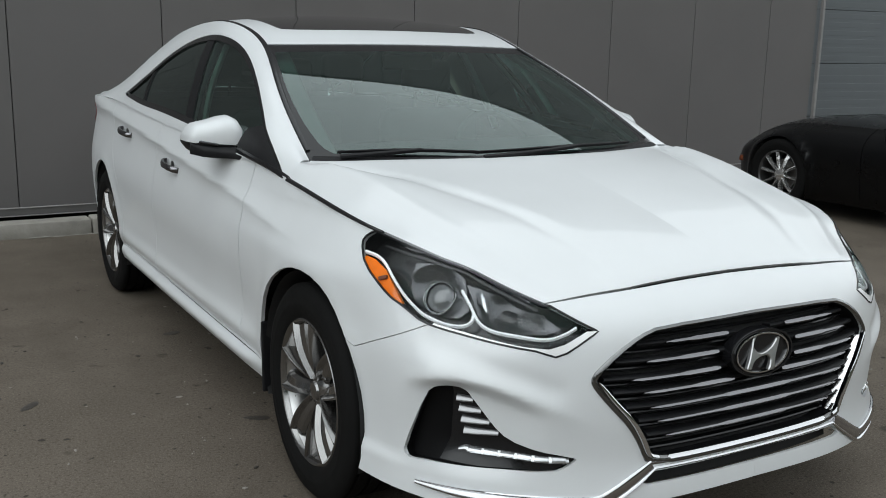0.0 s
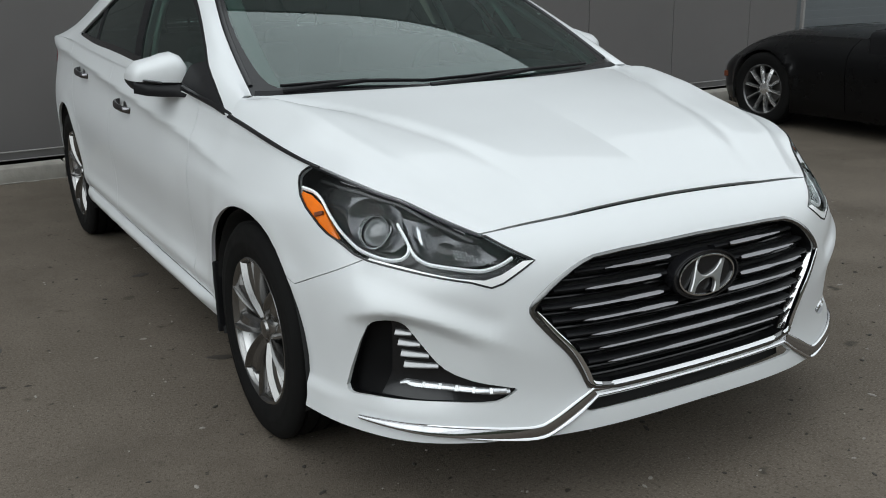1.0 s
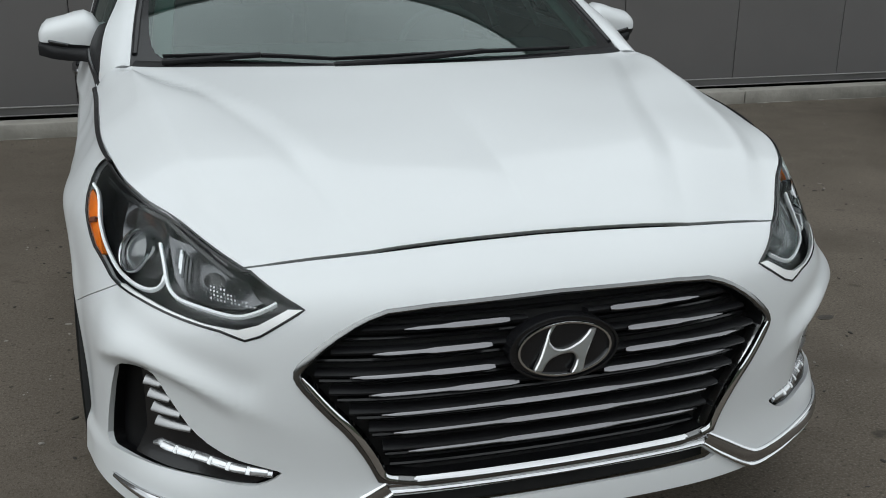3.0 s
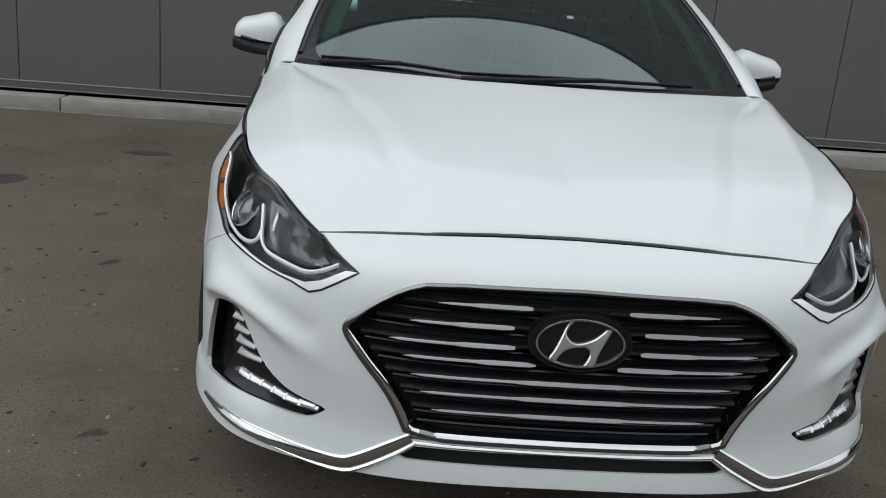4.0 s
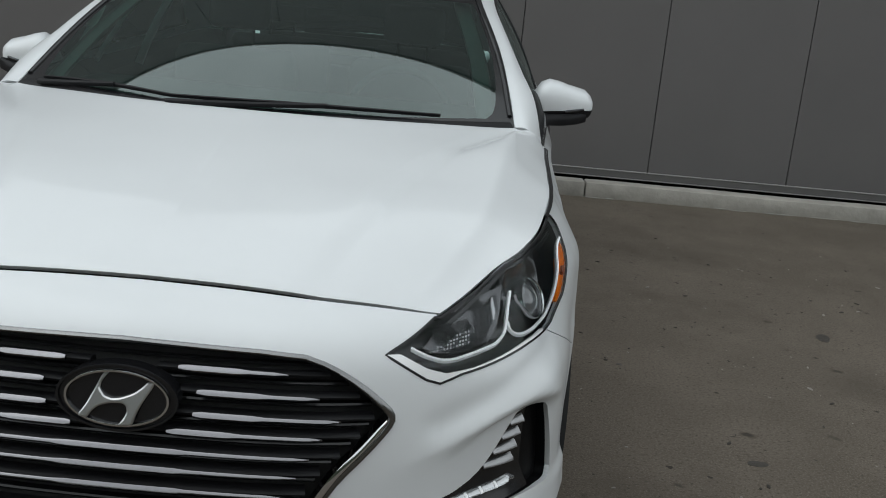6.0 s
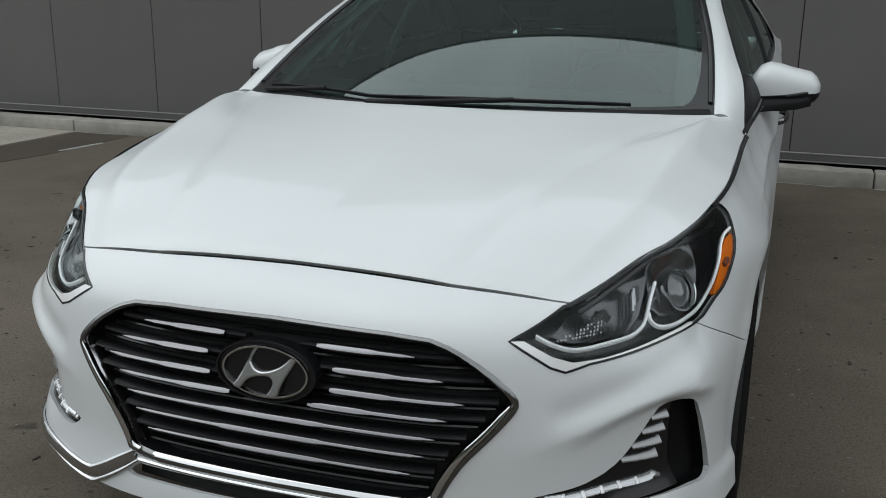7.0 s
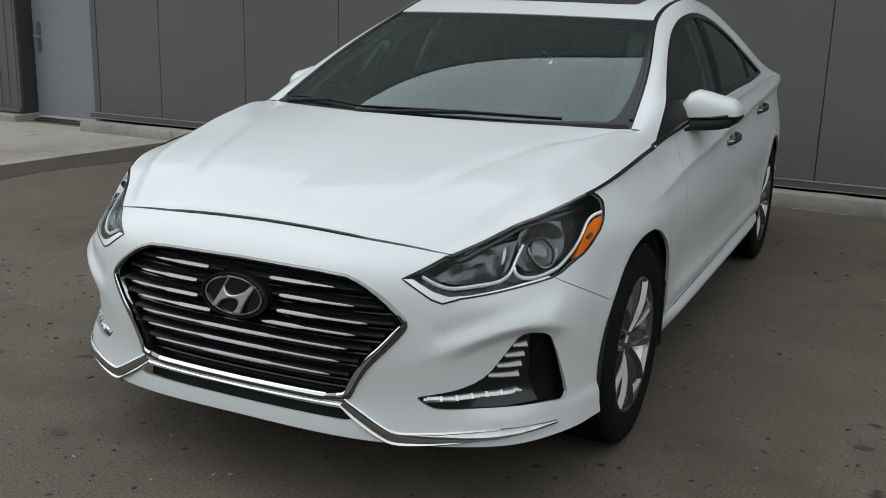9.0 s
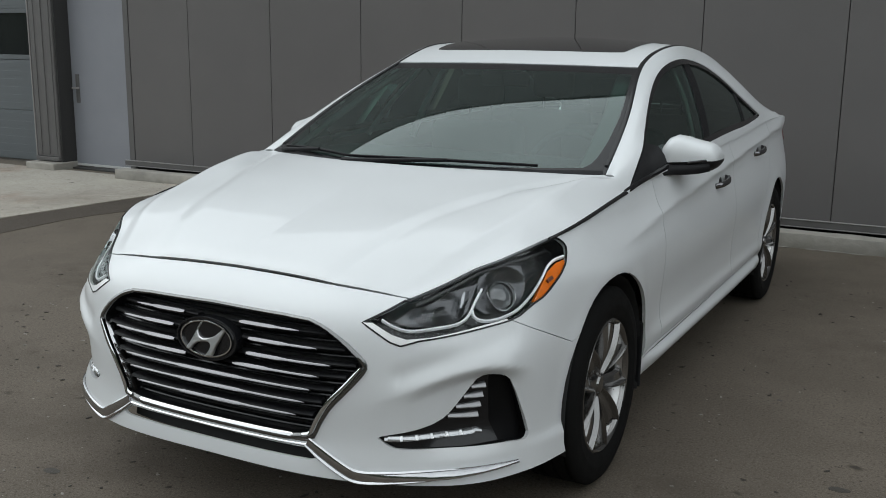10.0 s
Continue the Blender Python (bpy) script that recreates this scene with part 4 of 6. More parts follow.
for side in (1, -1):
    skin("cabin_side", sheet["cabin_side"], cabin, PAINT, sedan, "white roof pillars and rail", rim=0.012, sides=(side,), flip=1)
    skin("window_frame", sheet["window_frame"], cabin, BLACK_GLOSS, sedan, "black window surround", lift=-0.003, rim=0.01, sides=(side,))
    for pillar in ("pillar_b", "pillar_c"):
        skin("pillar_cover", sheet[pillar], cabin, BLACK_PLASTIC, sedan, lift=-0.006, rim=0.01, sides=(side,))
    skin("mirror_corner", sheet["mirror_corner"], cabin, BLACK_PLASTIC, sedan, lift=-0.004, rim=0.006, sides=(side,))
    skin("front_window", sheet["front_window"], cabin, SIDE_GLASS, sedan, "green-tinted side glass", lift=-0.010, sides=(side,))
    skin("rear_window", sheet["rear_window"], cabin, REAR_GLASS, sedan, "dark-tinted side glass", lift=-0.010, sides=(side,))
    skin("corner_window", sheet["corner_window"], cabin, REAR_GLASS, sedan, "dark-tinted side glass", lift=-0.010, sides=(side,))
    # moulding between bonnet and wing, and along the roof rail
    line = [(s, float(top_z(s))) for s in np.linspace(1.22, 1.782, 30)]
    p, n = on(body, line)
    n = n * 0.6 + np.array([0, 0, 0.8])
    n /= np.linalg.norm(n, axis=1, keepdims=True)
    run = np.linspace(-1, 1, len(p))
    p = np.stack([np.polyval(np.polyfit(run, p[:, k], 3), run) for k in range(3)], 1)
    sweep("fender_moulding", p, n, np.interp(np.linspace(0, 1, len(p)), [0, 0.4, 1], [0.009, 0.013, 0.015]), 0.004, BLACK_GLOSS, sedan, "thin black moulding beside the bonnet", side=side)
    line = [(float(w), float(np.interp(w, [0, 0.05], [0.0, 0.045]))) for w in np.linspace(0.0, 0.15, 12)]
    p, n = on(cabin, line)
    sweep("belt_moulding", p, n, 0.020, 0.005, BLACK_GLOSS, sedan, side=side, sink=0.002)
    ww = np.linspace(0.016, 0.80, 72)
    p, n = surface(canopy, 0 * ww + 0.986, ww)
    _, m = surface(cabin, ww, 0 * ww + 0.995)
    n = n + 0.5 * m
    n /= np.linalg.norm(n, axis=1, keepdims=True)
    sweep("roof_moulding", p, n, np.interp(ww, [0, 0.04, 0.2, 0.3, 0.8], [0.012, 0.018, 0.022, 0.022, 0.016]), 0.004, BLACK_GLOSS, sedan, "black moulding along the roof rail", side=side, sink=0.001)

# windscreen, roof and rear window
top_flat = grid(list(np.linspace(-1, 1, 61)), lambda a: np.r_[np.linspace(0, 0.245, 24), np.linspace(0.2475, 0.26, 3), np.linspace(0.28, 0.68, 28), np.linspace(0.70, 1, 16)])
SCREEN_OUT = rounded([(-0.925, 0.022), (-0.945, 0.06), (-0.955, 0.12), (-0.956, 0.220), (-0.93, 0.225), (0.93, 0.225), (0.956, 0.220), (0.955, 0.12), (0.945, 0.06), (0.925, 0.022), (0.88, 0.010), (-0.88, 0.010)], 1)
SUN_OUT = rounded([(-0.80, 0.330), (-0.76, 0.308), (0.76, 0.308), (0.80, 0.330), (0.80, 0.545), (0.76, 0.56), (-0.76, 0.56), (-0.80, 0.545)], 2)
for o in (SCREEN_OUT, SUN_OUT, [(-1, 0.2475), (1, 0.2475)], [(-1, 0.69), (1, 0.69)]):
    top_flat = knife(top_flat, o)
tops = {"frit": [], "windscreen": [], "roof": [], "sunroof": [], "rear_screen": []}
for f in top_flat:
    c = centre(f)
    if c[1] < 0.2475:
        k = "windscreen" if inside(SCREEN_OUT, c) else "frit"
    elif c[1] < 0.69:
        k = "sunroof" if inside(SUN_OUT, c) else "roof"
    else:
        k = "rear_screen"
    tops[k].append(f)
skin("windscreen_border", tops["frit"], canopy, BLACK_GLOSS, sedan, "black border of the windscreen", lift=-0.003)
skin("windscreen", tops["windscreen"], canopy, SCREEN, sedan, "green-tinted windscreen reflecting grey sky", lift=-0.003)
skin("roof", tops["roof"], canopy, PAINT, sedan, "white roof panel", rim=0.015)
skin("sunroof", tops["sunroof"], canopy, ROOF_GLASS, sedan, "dark glass sunroof", lift=0.002, rim=0.01)
skin("rear_screen", tops["rear_screen"], canopy, DARK_GLASS, sedan, "dark-tinted rear window", lift=-0.004)
skin("headliner", grid(list(np.linspace(-0.97, 0.97, 20)), lambda a: np.linspace(0.25, 0.69, 14)), canopy, TRIM_LIGHT, sedan, lift=-0.03)
# added black strip keeps the bright boot lid from showing through the cabin
aa = np.linspace(-0.99, 0.99, 40)
q, m = surface(canopy, aa, 0 * aa + 0.997)
sweep("rear_gap_cover", q, m, 0.075, 0.003, BLACK_PLASTIC, sedan, "black strip added to hide the boot lid below the rear window", sink=0.004)
deck = box(-0.735, 0.735, 4.50, 4.78, 0.93, 1.022, 0.04, 5)
part("boot_lid", deck, PAINT, sedan, "white boot lid", smooth_angle=40)

# grille
def face_point(s, z, lift=0.0):
    sign = -1 if s < 0 else 1
    p, n = surface(body, np.array([abs(s)]), np.array([z]))
    q = p[0] + n[0] * lift
    return Vector((sign * q[0], q[1], q[2])), Vector((sign * n[0][0], n[0][1], n[0][2]))


def front(s, z):
    """The skin for signed s."""
    p = body(np.abs(s), z)
    p[..., 0] = p[..., 0] * np.where(np.asarray(s) < 0, -1, 1)
    return p


grille_full = [(-s, z) for s, z in grille_out[::-1]] + grille_out
grille_full = [q for i, q in enumerate(grille_full) if math.dist(q, grille_full[i - 1]) > 1e-4]
inner = knife(grid(list(np.arange(-0.50, 0.501, 0.02)), lambda s: np.linspace(0.34, 0.70, 24)), grille_full)
skin("grille_back", [f for f in inner if inside(grille_full, centre(f))], front, UNDER, sedan, "black mesh behind the grille bars", lift=-0.055)


p, n = on(front, grille_full, 0.012, closed=True)
n_up = n * 0.8 + np.array([0, 0, 0.45])
n_up /= np.linalg.norm(n_up, axis=1, keepdims=True)
p2, n2 = on(front, grille_full, 0.012, closed=True, lift=-0.055)
bm = bmesh.new()
va, vb = [bm.verts.new(q) for q in p - n * 0.0125], [bm.verts.new(q) for q in p2]
for i in range(len(va)):
    bm.faces.new((va[i - 1], va[i], vb[i], vb[i - 1]))
part("grille_wall", bm, BLACK_PLASTIC, sedan, "black inner wall of the grille", smooth_angle=60)
sweep("grille_surround", p, n_up, np.interp(p[:, 2], [0.36, 0.60, 0.67], [0.020, 0.016, 0.011]), 0.007, DARK_CHROME, sedan, "chrome frame round the grille", closed=True, sink=0.002)
for side in (1, -1):
    line = [(0.475, 0.560), (0.435, 0.512), (0.385, 0.46), (0.352, 0.405), (0.335, 0.365), (0.31, 0.360)]
    q, m = on(body, rounded(line, 2, closed=False), 0.01)
    m = m * 0.8 + np.array([0, 0, 0.5])
    m /= np.linalg.norm(m, axis=1, keepdims=True)
    sweep("grille_edge", q, m, np.interp(np.linspace(0, 1, len(q)), [0, 0.1, 0.75, 1], [0.005, 0.011, 0.016, 0.012]), 0.010, CHROME, sedan, "bright chrome inner edge of the grille", side=side, sink=-0.001)
    # its flank turns into the opening
    flank = rounded([(0.474, 0.552), (0.437, 0.507), (0.388, 0.455), (0.355, 0.405), (0.333, 0.362)], 2, closed=False)
    bm = bmesh.new()
    rows = []
    for lift in (0.003, -0.006, -0.016, -0.027):
        q, m = on(front, flank, 0.012, lift=lift)
        rows.append([bm.verts.new((side * (a + lift * 0.22), b, d - lift * 0.22)) for a, b, d in q])
    for one, two in zip(rows, rows[1:]):
        for k in range(len(one) - 1):
            bm.faces.new((one[k], one[k + 1], two[k + 1], two[k]))
    part("grille_flank", bm, CHROME, sedan, "chrome flank of the grille opening", smooth_angle=60)

BARS = [(0.645, 0.295, 0.100), (0.604, 0.352, 0.135), (0.563, 0.392, 0.130), (0.529, 0.360, 0.085), (0.490, 0.338, 0.0), (0.453, 0.317, 0.0), (0.413, 0.290, 0.0)]


def half_width(z):
    zs, ss = [q[1] for q in GRILLE_HALF[:-1]], [q[0] for q in GRILLE_HALF[:-1]]
    return float(np.interp(z, zs[::-1], ss[::-1]))


for z, end, start in BARS:
    for side in ((1, -1) if start else (1,)):
        # dark blade over the full width, and its bright front edge
        s1 = half_width(z) - 0.028
        s0 = start - 0.04 if start else -s1
        q, m = on(front, [(s0, z), (s1, z)], 0.02, lift=-0.022)
        sweep("grille_blade", q, m, 0.013, 0.020, BLACK_PLASTIC, sedan, side=side, sink=0.012)
        if start:
            line = np.linspace(start, end, 24)
            wide = np.interp(line, [start, start + 0.012, start + 0.105, start + 0.125, end - 0.022, end - 0.016, end], [0.008, 0.0130, 0.0130, 0.0082, 0.0078, 0.0050, 0.0042])
        else:
            line = np.linspace(-end, end, 48)
            wide = np.interp(np.abs(line), [0, 0.10, 0.12, end - 0.022, end - 0.016, end], [0.0125, 0.0125, 0.0082, 0.0078, 0.0050, 0.0042])
        pts, nrm = surface(front, line, z + 0.004 * (1 - (line / 0.4) ** 2))
        nrm = nrm * 0.84 + np.array([0, 0, 0.54])
        nrm /= np.linalg.norm(nrm, axis=1, keepdims=True)
        sweep("grille_bar", pts - nrm * 0.006, nrm, wide * 1.05, 0.006, SATIN, sedan, "satin chrome grille bar", side=side, sink=0.0)
for z in (0.665, 0.625, 0.584, 0.545, 0.507, 0.470, 0.433, 0.392, 0.372):
    s1 = half_width(z) - 0.022
    q, m = on(front, [(-s1, z), (s1, z)], 0.03, lift=-0.035)
    sweep("grille_slat", q, m, 0.010, 0.012, BLACK_GLOSS, sedan, sink=0.01)

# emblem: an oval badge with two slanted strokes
badge_c = face_point(0.0, 0.588, 0.004)[0]
tilt = Matrix.Translation(badge_c) @ Matrix.Rotation(radians(-5), 4, "X")


def oval(rx, rz, n=48):
    return [(rx * math.cos(2 * math.pi * k / n), rz * math.sin(2 * math.pi * k / n)) for k in range(n)]


emblem = prism(oval(0.112, 0.062), lambda q: tilt @ Vector((q[0], -0.002, q[1])), (0, 0.03, 0))
badge = part("emblem", emblem, BLACK_GLOSS, sedan, "black oval badge with a chrome ring", smooth_angle=40)
ring = [tilt @ Vector((x, -0.004, z)) for x, z in oval(0.094, 0.0515, 64)]
sweep("ring", ring, [(0, -1, 0)] * 64, 0.0055, 0.006, CHROME, badge, closed=True)
ring = [tilt @ Vector((x, -0.003, z)) for x, z in oval(0.110, 0.061, 64)]
sweep("outer_ring", ring, [(0, -1, 0)] * 64, 0.006, 0.005, BLACK_GLOSS, badge, closed=True)
MARK = [(-68, 108), (-28, 110), (-56, 88), (-78, 60), (-82, 33), (-56, 6), (-18, -2), (27, 5), (82, 25), (122, 53), (142, 73), (179, 70), (122, -12), (100, -52), (84, -102), (17, -104), (44, -74), (56, -47), (50, -27), (27, -16), (-33, -20), (-83, -34), (-113, -57), (-133, -84), (-178, -77), (-138, -27), (-103, 38)]
mark = rounded([(x * 0.000384, z * 0.00046) for x, z in MARK], 1, cut=0.18)
bm = prism(mark, lambda q: tilt @ Vector((q[0], -0.0095 + 0.20 * q[1], q[1])), (0, 0.008, 0))
bm.faces.ensure_lookup_table()
bmesh.ops.inset_individual(bm, faces=[bm.faces[0]], thickness=0.0030, depth=0.0022)
bmesh.ops.triangulate(bm, faces=[f for f in bm.faces if len(f.verts) > 4])
part("stroke", bm, EMBLEM, badge, "slanted chrome sign", smooth_angle=30)

# lower chrome, slot and lip
def tilted(normals, up):
    m = normals * 0.86 + np.outer(np.broadcast_to(up, len(normals)), [0, 0, 1.0])
    return m / np.linalg.norm(m, axis=1, keepdims=True)


for z, w, h, up, mat in ((0.3570, 0.013, 0.006, 0.55, CHROME), (0.3460, 0.018, 0.003, -0.30, LIP), (0.3350, 0.008, 0.007, 0.55, CHROME)):
    pts, nrm = surface(front, np.linspace(-0.332, 0.332, 40), np.full(40, z))
    sweep("lower_chrome_bar", pts, tilted(nrm, up), w * 1.1, h, mat, sedan, "chrome bar below the grille", sink=0.002)
slot_full = grid(list(np.arange(-0.36, 0.361, 0.03)), lambda s: np.linspace(0.285, 0.345, 4))
skin("slot_back", slot_full, front, UNDER, sedan, "dark slot above the lip", lift=-0.05)
for side in (1, -1):
    line = rounded([(0.326, 0.344), (0.36, 0.322), (0.428, 0.281), (0.466, 0.263), (0.55, 0.266), (0.66, 0.274), (0.80, 0.279), (0.918, 0.277)], 2, closed=False)
    q, m = on(body, line, 0.012)
    q = q + m * 0.006
    wide = np.interp(np.linspace(0, 1, len(q)), [0, 0.1, 0.28, 0.7, 1], [0.026, 0.032, 0.034, 0.027, 0.010])
    band = sweep("lip_chrome", q, tilted(m, np.interp(np.linspace(0, 1, len(q)), [0, 0.3, 0.6, 1], [-0.12, -0.12, 0.35, 0.55])), wide, 0.004, LIP, sedan, "chrome strip along the lower bumper lip", side=side, sink=0.003)
    across = np.cross(np.gradient(q, axis=0), m)
    across /= np.linalg.norm(across, axis=1, keepdims=True)
    for k in (-0.46, 0.46):
        sweep("chrome_edge", q + across * (wide * k)[:, None], tilted(m, 0.6), wide * np.interp(np.linspace(0, 1, len(q)), [0, 0.4, 0.8], [0.26, 0.24, 0.12]), 0.005, CHROME, band, "bright rolled edge of the strip", side=side, sink=0.002)

# fog recess with fins and lamp
fog_in = [(0.72 + (s - 0.72) * 0.985, 0.43 + (z - 0.43) * 0.965) for s, z in fog_out]
for side in (1, -1):
    c = knife(grid(list(np.arange(0.50, 0.98, 0.02)), lambda s: np.linspace(0.31, 0.55, 16)), fog_out)
    skin("fog_recess", [f for f in c if inside(fog_out, centre(f))], body, RECESS, sedan, "black recess beside the lower lamp", lift=-0.035, sides=(side,))
    q, m = on(body, fog_out, 0.012, closed=True)
    q = q - m * 0.0125
    bm = bmesh.new()
    va = [bm.verts.new((side * a, b, d)) for a, b, d in q]
    vb = [bm.verts.new((side * a, b, d)) for a, b, d in q - m * 0.042]
    for i in range(len(va)):
        bm.faces.new((va[i - 1], va[i], vb[i], vb[i - 1]))
    part("fog_wall", bm, RECESS, sedan, smooth_angle=60)
    face = [(0.80, 0.537), (0.828, 0.535), (0.835, 0.40), (0.86, 0.345), (0.58, 0.343), (0.52, 0.372), (0.656, 0.402), (0.705, 0.425)]
    c = knife(grid(list(np.arange(0.50, 0.98, 0.02)), lambda s: np.linspace(0.31, 0.55, 16)), face)
    skin("fog_panel", [f for f in knife(c, fog_in) if inside(face, centre(f)) and inside(fog_in, centre(f))], body, BLACK_GLOSS, sedan, "gloss black lamp panel", lift=-0.008, rim=0.03, sides=(side,))
    for s0, s1, z0, z1 in ((0.820, 0.776, 0.505, 0.503), (0.813, 0.754, 0.479, 0.477), (0.806, 0.732, 0.452, 0.450), (0.799, 0.709, 0.424, 0.425)):
        q, m = on(body, [(s0, z0), (s1, z1)], 0.008, lift=-0.004)
        m = m * 0.78 + np.array([0, 0, 0.62])
        m /= np.linalg.norm(m, axis=1, keepdims=True)
        sweep("fog_fin", q, m, np.linspace(0.022, 0.014, len(q)), 0.003, FIN, sedan, "silver fin", side=side)
    q, m = on(body, [(0.812, 0.374), (0.795, 0.380), (0.66, 0.375), (0.537, 0.369)], 0.008, lift=-0.006)
    m = m * 0.7 + np.array([0, 0, 0.7])
    m /= np.linalg.norm(m, axis=1, keepdims=True)
    bar = sweep("daytime_lamp", q, m, np.interp(np.linspace(0, 1, len(q)), [0, 0.12, 1], [0.009, 0.024, 0.018]), 0.004, LAMP_GREY, sedan, "clear strip lamp", side=side)
    for k in range(6):
        u, v = 0.546 + 0.041 * k, 0.3705 + 0.0013 * k
        q, m = on(body, [(u, v), (u + 0.034, v + 0.001)], 0.008, lift=-0.003)
        sweep("lamp_cell", q, tilted(m, 0.75 if k % 2 else 0.45), np.interp(np.linspace(0, 1, len(q)), [0, 1], [0.013, 0.016]), 0.003, LED, bar, "faceted clear lamp segment", side=side)
        # white blocks painted in for the bright spots between segments
        if k < 5:
            q, m = on(body, [(u + 0.033, v + 0.0012), (u + 0.040, v + 0.0012)], 0.003, lift=-0.002)
            sweep("lamp_spark", q, tilted(m, 0.8), 0.016, 0.003, DRL, bar, side=side)

# headlamps
AMBER_OUT = [(1.238, 0.787), (1.195, 0.784), (1.135, 0.768), (1.075, 0.735), (1.026, 0.703), (1.032, 0.698), (1.10, 0.708), (1.17, 0.733), (1.228, 0.762), (1.243, 0.778)]
BAND = [(0.473, 0.680), (0.551, 0.633), (0.579, 0.624), (0.627, 0.637), (0.80, 0.658), (0.905, 0.667), (0.90, 0.673), (0.80, 0.664), (0.655, 0.645), (0.594, 0.641), (0.555, 0.652), (0.502, 0.680)]
for side in (1, -1):
    cells = knife(grid(list(np.arange(0.46, 1.31, 0.016)), lambda s: np.linspace(0.61, float(top_z(s)), 20)), lamp_out)
    cells = [f for f in cells if inside(lamp_out, centre(f))]
    lamp = skin("headlamp", cells, body, LAMP_DARK, sedan, "dark headlamp with clear cover", lift=-0.060, sides=(side,))
    cc = knife(cells, AMBER_OUT)
    cc = knife(cc, BAND)
    skin("amber_marker", [f for f in cc if inside(AMBER_OUT, centre(f))], body, AMBER, lamp, "orange side reflector", lift=-0.006, rim=0.01, sides=(side,))
    skin("lamp_band", [f for f in cc if inside(BAND, centre(f))], body, SILVER, lamp, "silver lower edge", lift=0.001, rim=0.008, sides=(side,))
    skin("lamp_cover", [f for f in cells], body, CLEAR, lamp, "clear plastic cover", sides=(side,))
    rim_line = [(s, min(z, float(top_z(s)) - 0.004)) for s, z in dense(lamp_out, 0.012, True)]
    q, m = surface(body, [a for a, _ in rim_line], [b for _, b in rim_line])
    sweep("lamp_rim", q, m, 0.0055, 0.003, BLACK_GLOSS, lamp, closed=True, side=side, sink=0.001)
    # inner walls
    p2, n2 = surface(body, [a for a, _ in rim_line], [b for _, b in rim_line])
    bm = bmesh.new()
    va = [bm.verts.new((side * a, b, d)) for a, b, d in p2 - n2 * 0.0125]
    vb = [bm.verts.new((side * a, b, d)) for a, b, d in p2 - n2 * 0.062]
    for i in range(len(va)):
        bm.faces.new((va[i - 1], va[i], vb[i], vb[i - 1]))
    part("lamp_wall", bm, LAMP_DARK, lamp, smooth_angle=60)
    for line, w in (([(0.526, 0.688), (0.552, 0.674), (0.585, 0.663), (0.612, 0.661), (0.678, 0.669), (0.740, 0.675), (0.770, 0.687), (0.788, 0.705), (0.808, 0.730), (0.838, 0.756)], 0.0072), ([(0.793, 0.706), (0.794, 0.692), (0.810, 0.680), (0.84, 0.675), (0.891, 0.676), (0.945, 0.686), (0.970, 0.695), (1.024, 0.719), (1.080, 0.749), (1.142, 0.780), (1.19, 0.792), (1.245, 0.794)], 0.0078)):
        dd = np.array(dense(rounded(line, 2, closed=False), 0.01))
        q, m = surface(body, dd[:, 0], dd[:, 1])
        q = q - m * np.interp(dd[:, 0], [0.55, 0.70, 0.86, 0.98, 1.1], [0.008, 0.020, 0.020, 0.010, 0.005])[:, None]
        m = m * 0.65 + np.array([0, 0, 0.75])
        m /= np.linalg.norm(m, axis=1, keepdims=True)
        sweep("light_guide", q, m, w, 0.006, DRL, lamp, "white light guide", side=side)
    # projector, reflector bowl and bezel
    o, nn = face_point(side * 0.905, 0.733, -0.013)
    aim = Matrix.Translation(o) @ nn.to_track_quat("X", "Z").to_matrix().to_4x4()
    bm = lathe([(0.045, -0.03), (0.045, 0.004), (0.043, 0.008), (0.040, 0.006), (0.039, 0.0), (0.039, -0.02)], 40)
    bmesh.ops.transform(bm, matrix=aim, verts=bm.verts)
    part("projector_ring", bm, CHROME, lamp, smooth_angle=50)
    bm = lathe([(0.0, 0.010), (0.012, 0.009), (0.024, 0.005), (0.036, -0.004)], 32)
    bmesh.ops.transform(bm, matrix=aim, verts=bm.verts)
    part("projector_lens", bm, LENS, lamp, smooth_angle=50)
    # grey reflector behind the guides, with upright facets, and a dark border along the upper edge
    for name, poly, deep in (("reflector_bowl", [(0.560, 0.692), (0.60, 0.681), (0.73, 0.693), (0.768, 0.712), (0.830, 0.773), (0.72, 0.757), (0.617, 0.725)], 0.026), ("reflector_wing", [(0.850, 0.783), (0.812, 0.718), (0.84, 0.698), (0.90, 0.696), (0.975, 0.722), (1.01, 0.750), (1.035, 0.778), (1.055, 0.803), (0.99, 0.804), (0.93, 0.798)], 0.030)):
        c = knife(cells, poly)
        mid = centre(poly)
        hollow = lambda u, v: body(u, v) - 0.042 * np.exp(-(((u - mid[0]) / 0.08) ** 2) - ((v - mid[1]) / 0.035) ** 2)[..., None] * np.array([0.5, -0.8, 0.3])
        skin(name, [f for f in c if inside(poly, centre(f))], hollow, LAMP_BOWL, lamp, lift=-deep, sides=(side,), rim=0.01)
    q, m = on(body, [(0.62, 0.724), (0.70, 0.751), (0.845, 0.795), (1.00, 0.812), (1.19, 0.818)], 0.012, lift=-0.010)
    sweep("upper_bezel", q, m, 0.010, 0.004, LAMP_DARK, lamp, side=side)
    # a satin strip stands for the glint under the upper edge
    q, m = on(body, [(0.64, 0.738), (0.72, 0.765), (0.845, 0.802), (1.00, 0.822), (1.10, 0.826)], 0.012, lift=-0.006)
    sweep("upper_glint", q, m, 0.004, 0.003, SATIN, lamp, side=side)
    o, nn = face_point(side * 1.128, 0.748, -0.002)
    bm = box(-0.004, 0.004, -0.014, 0.014, -0.005, 0.005, 0.001)
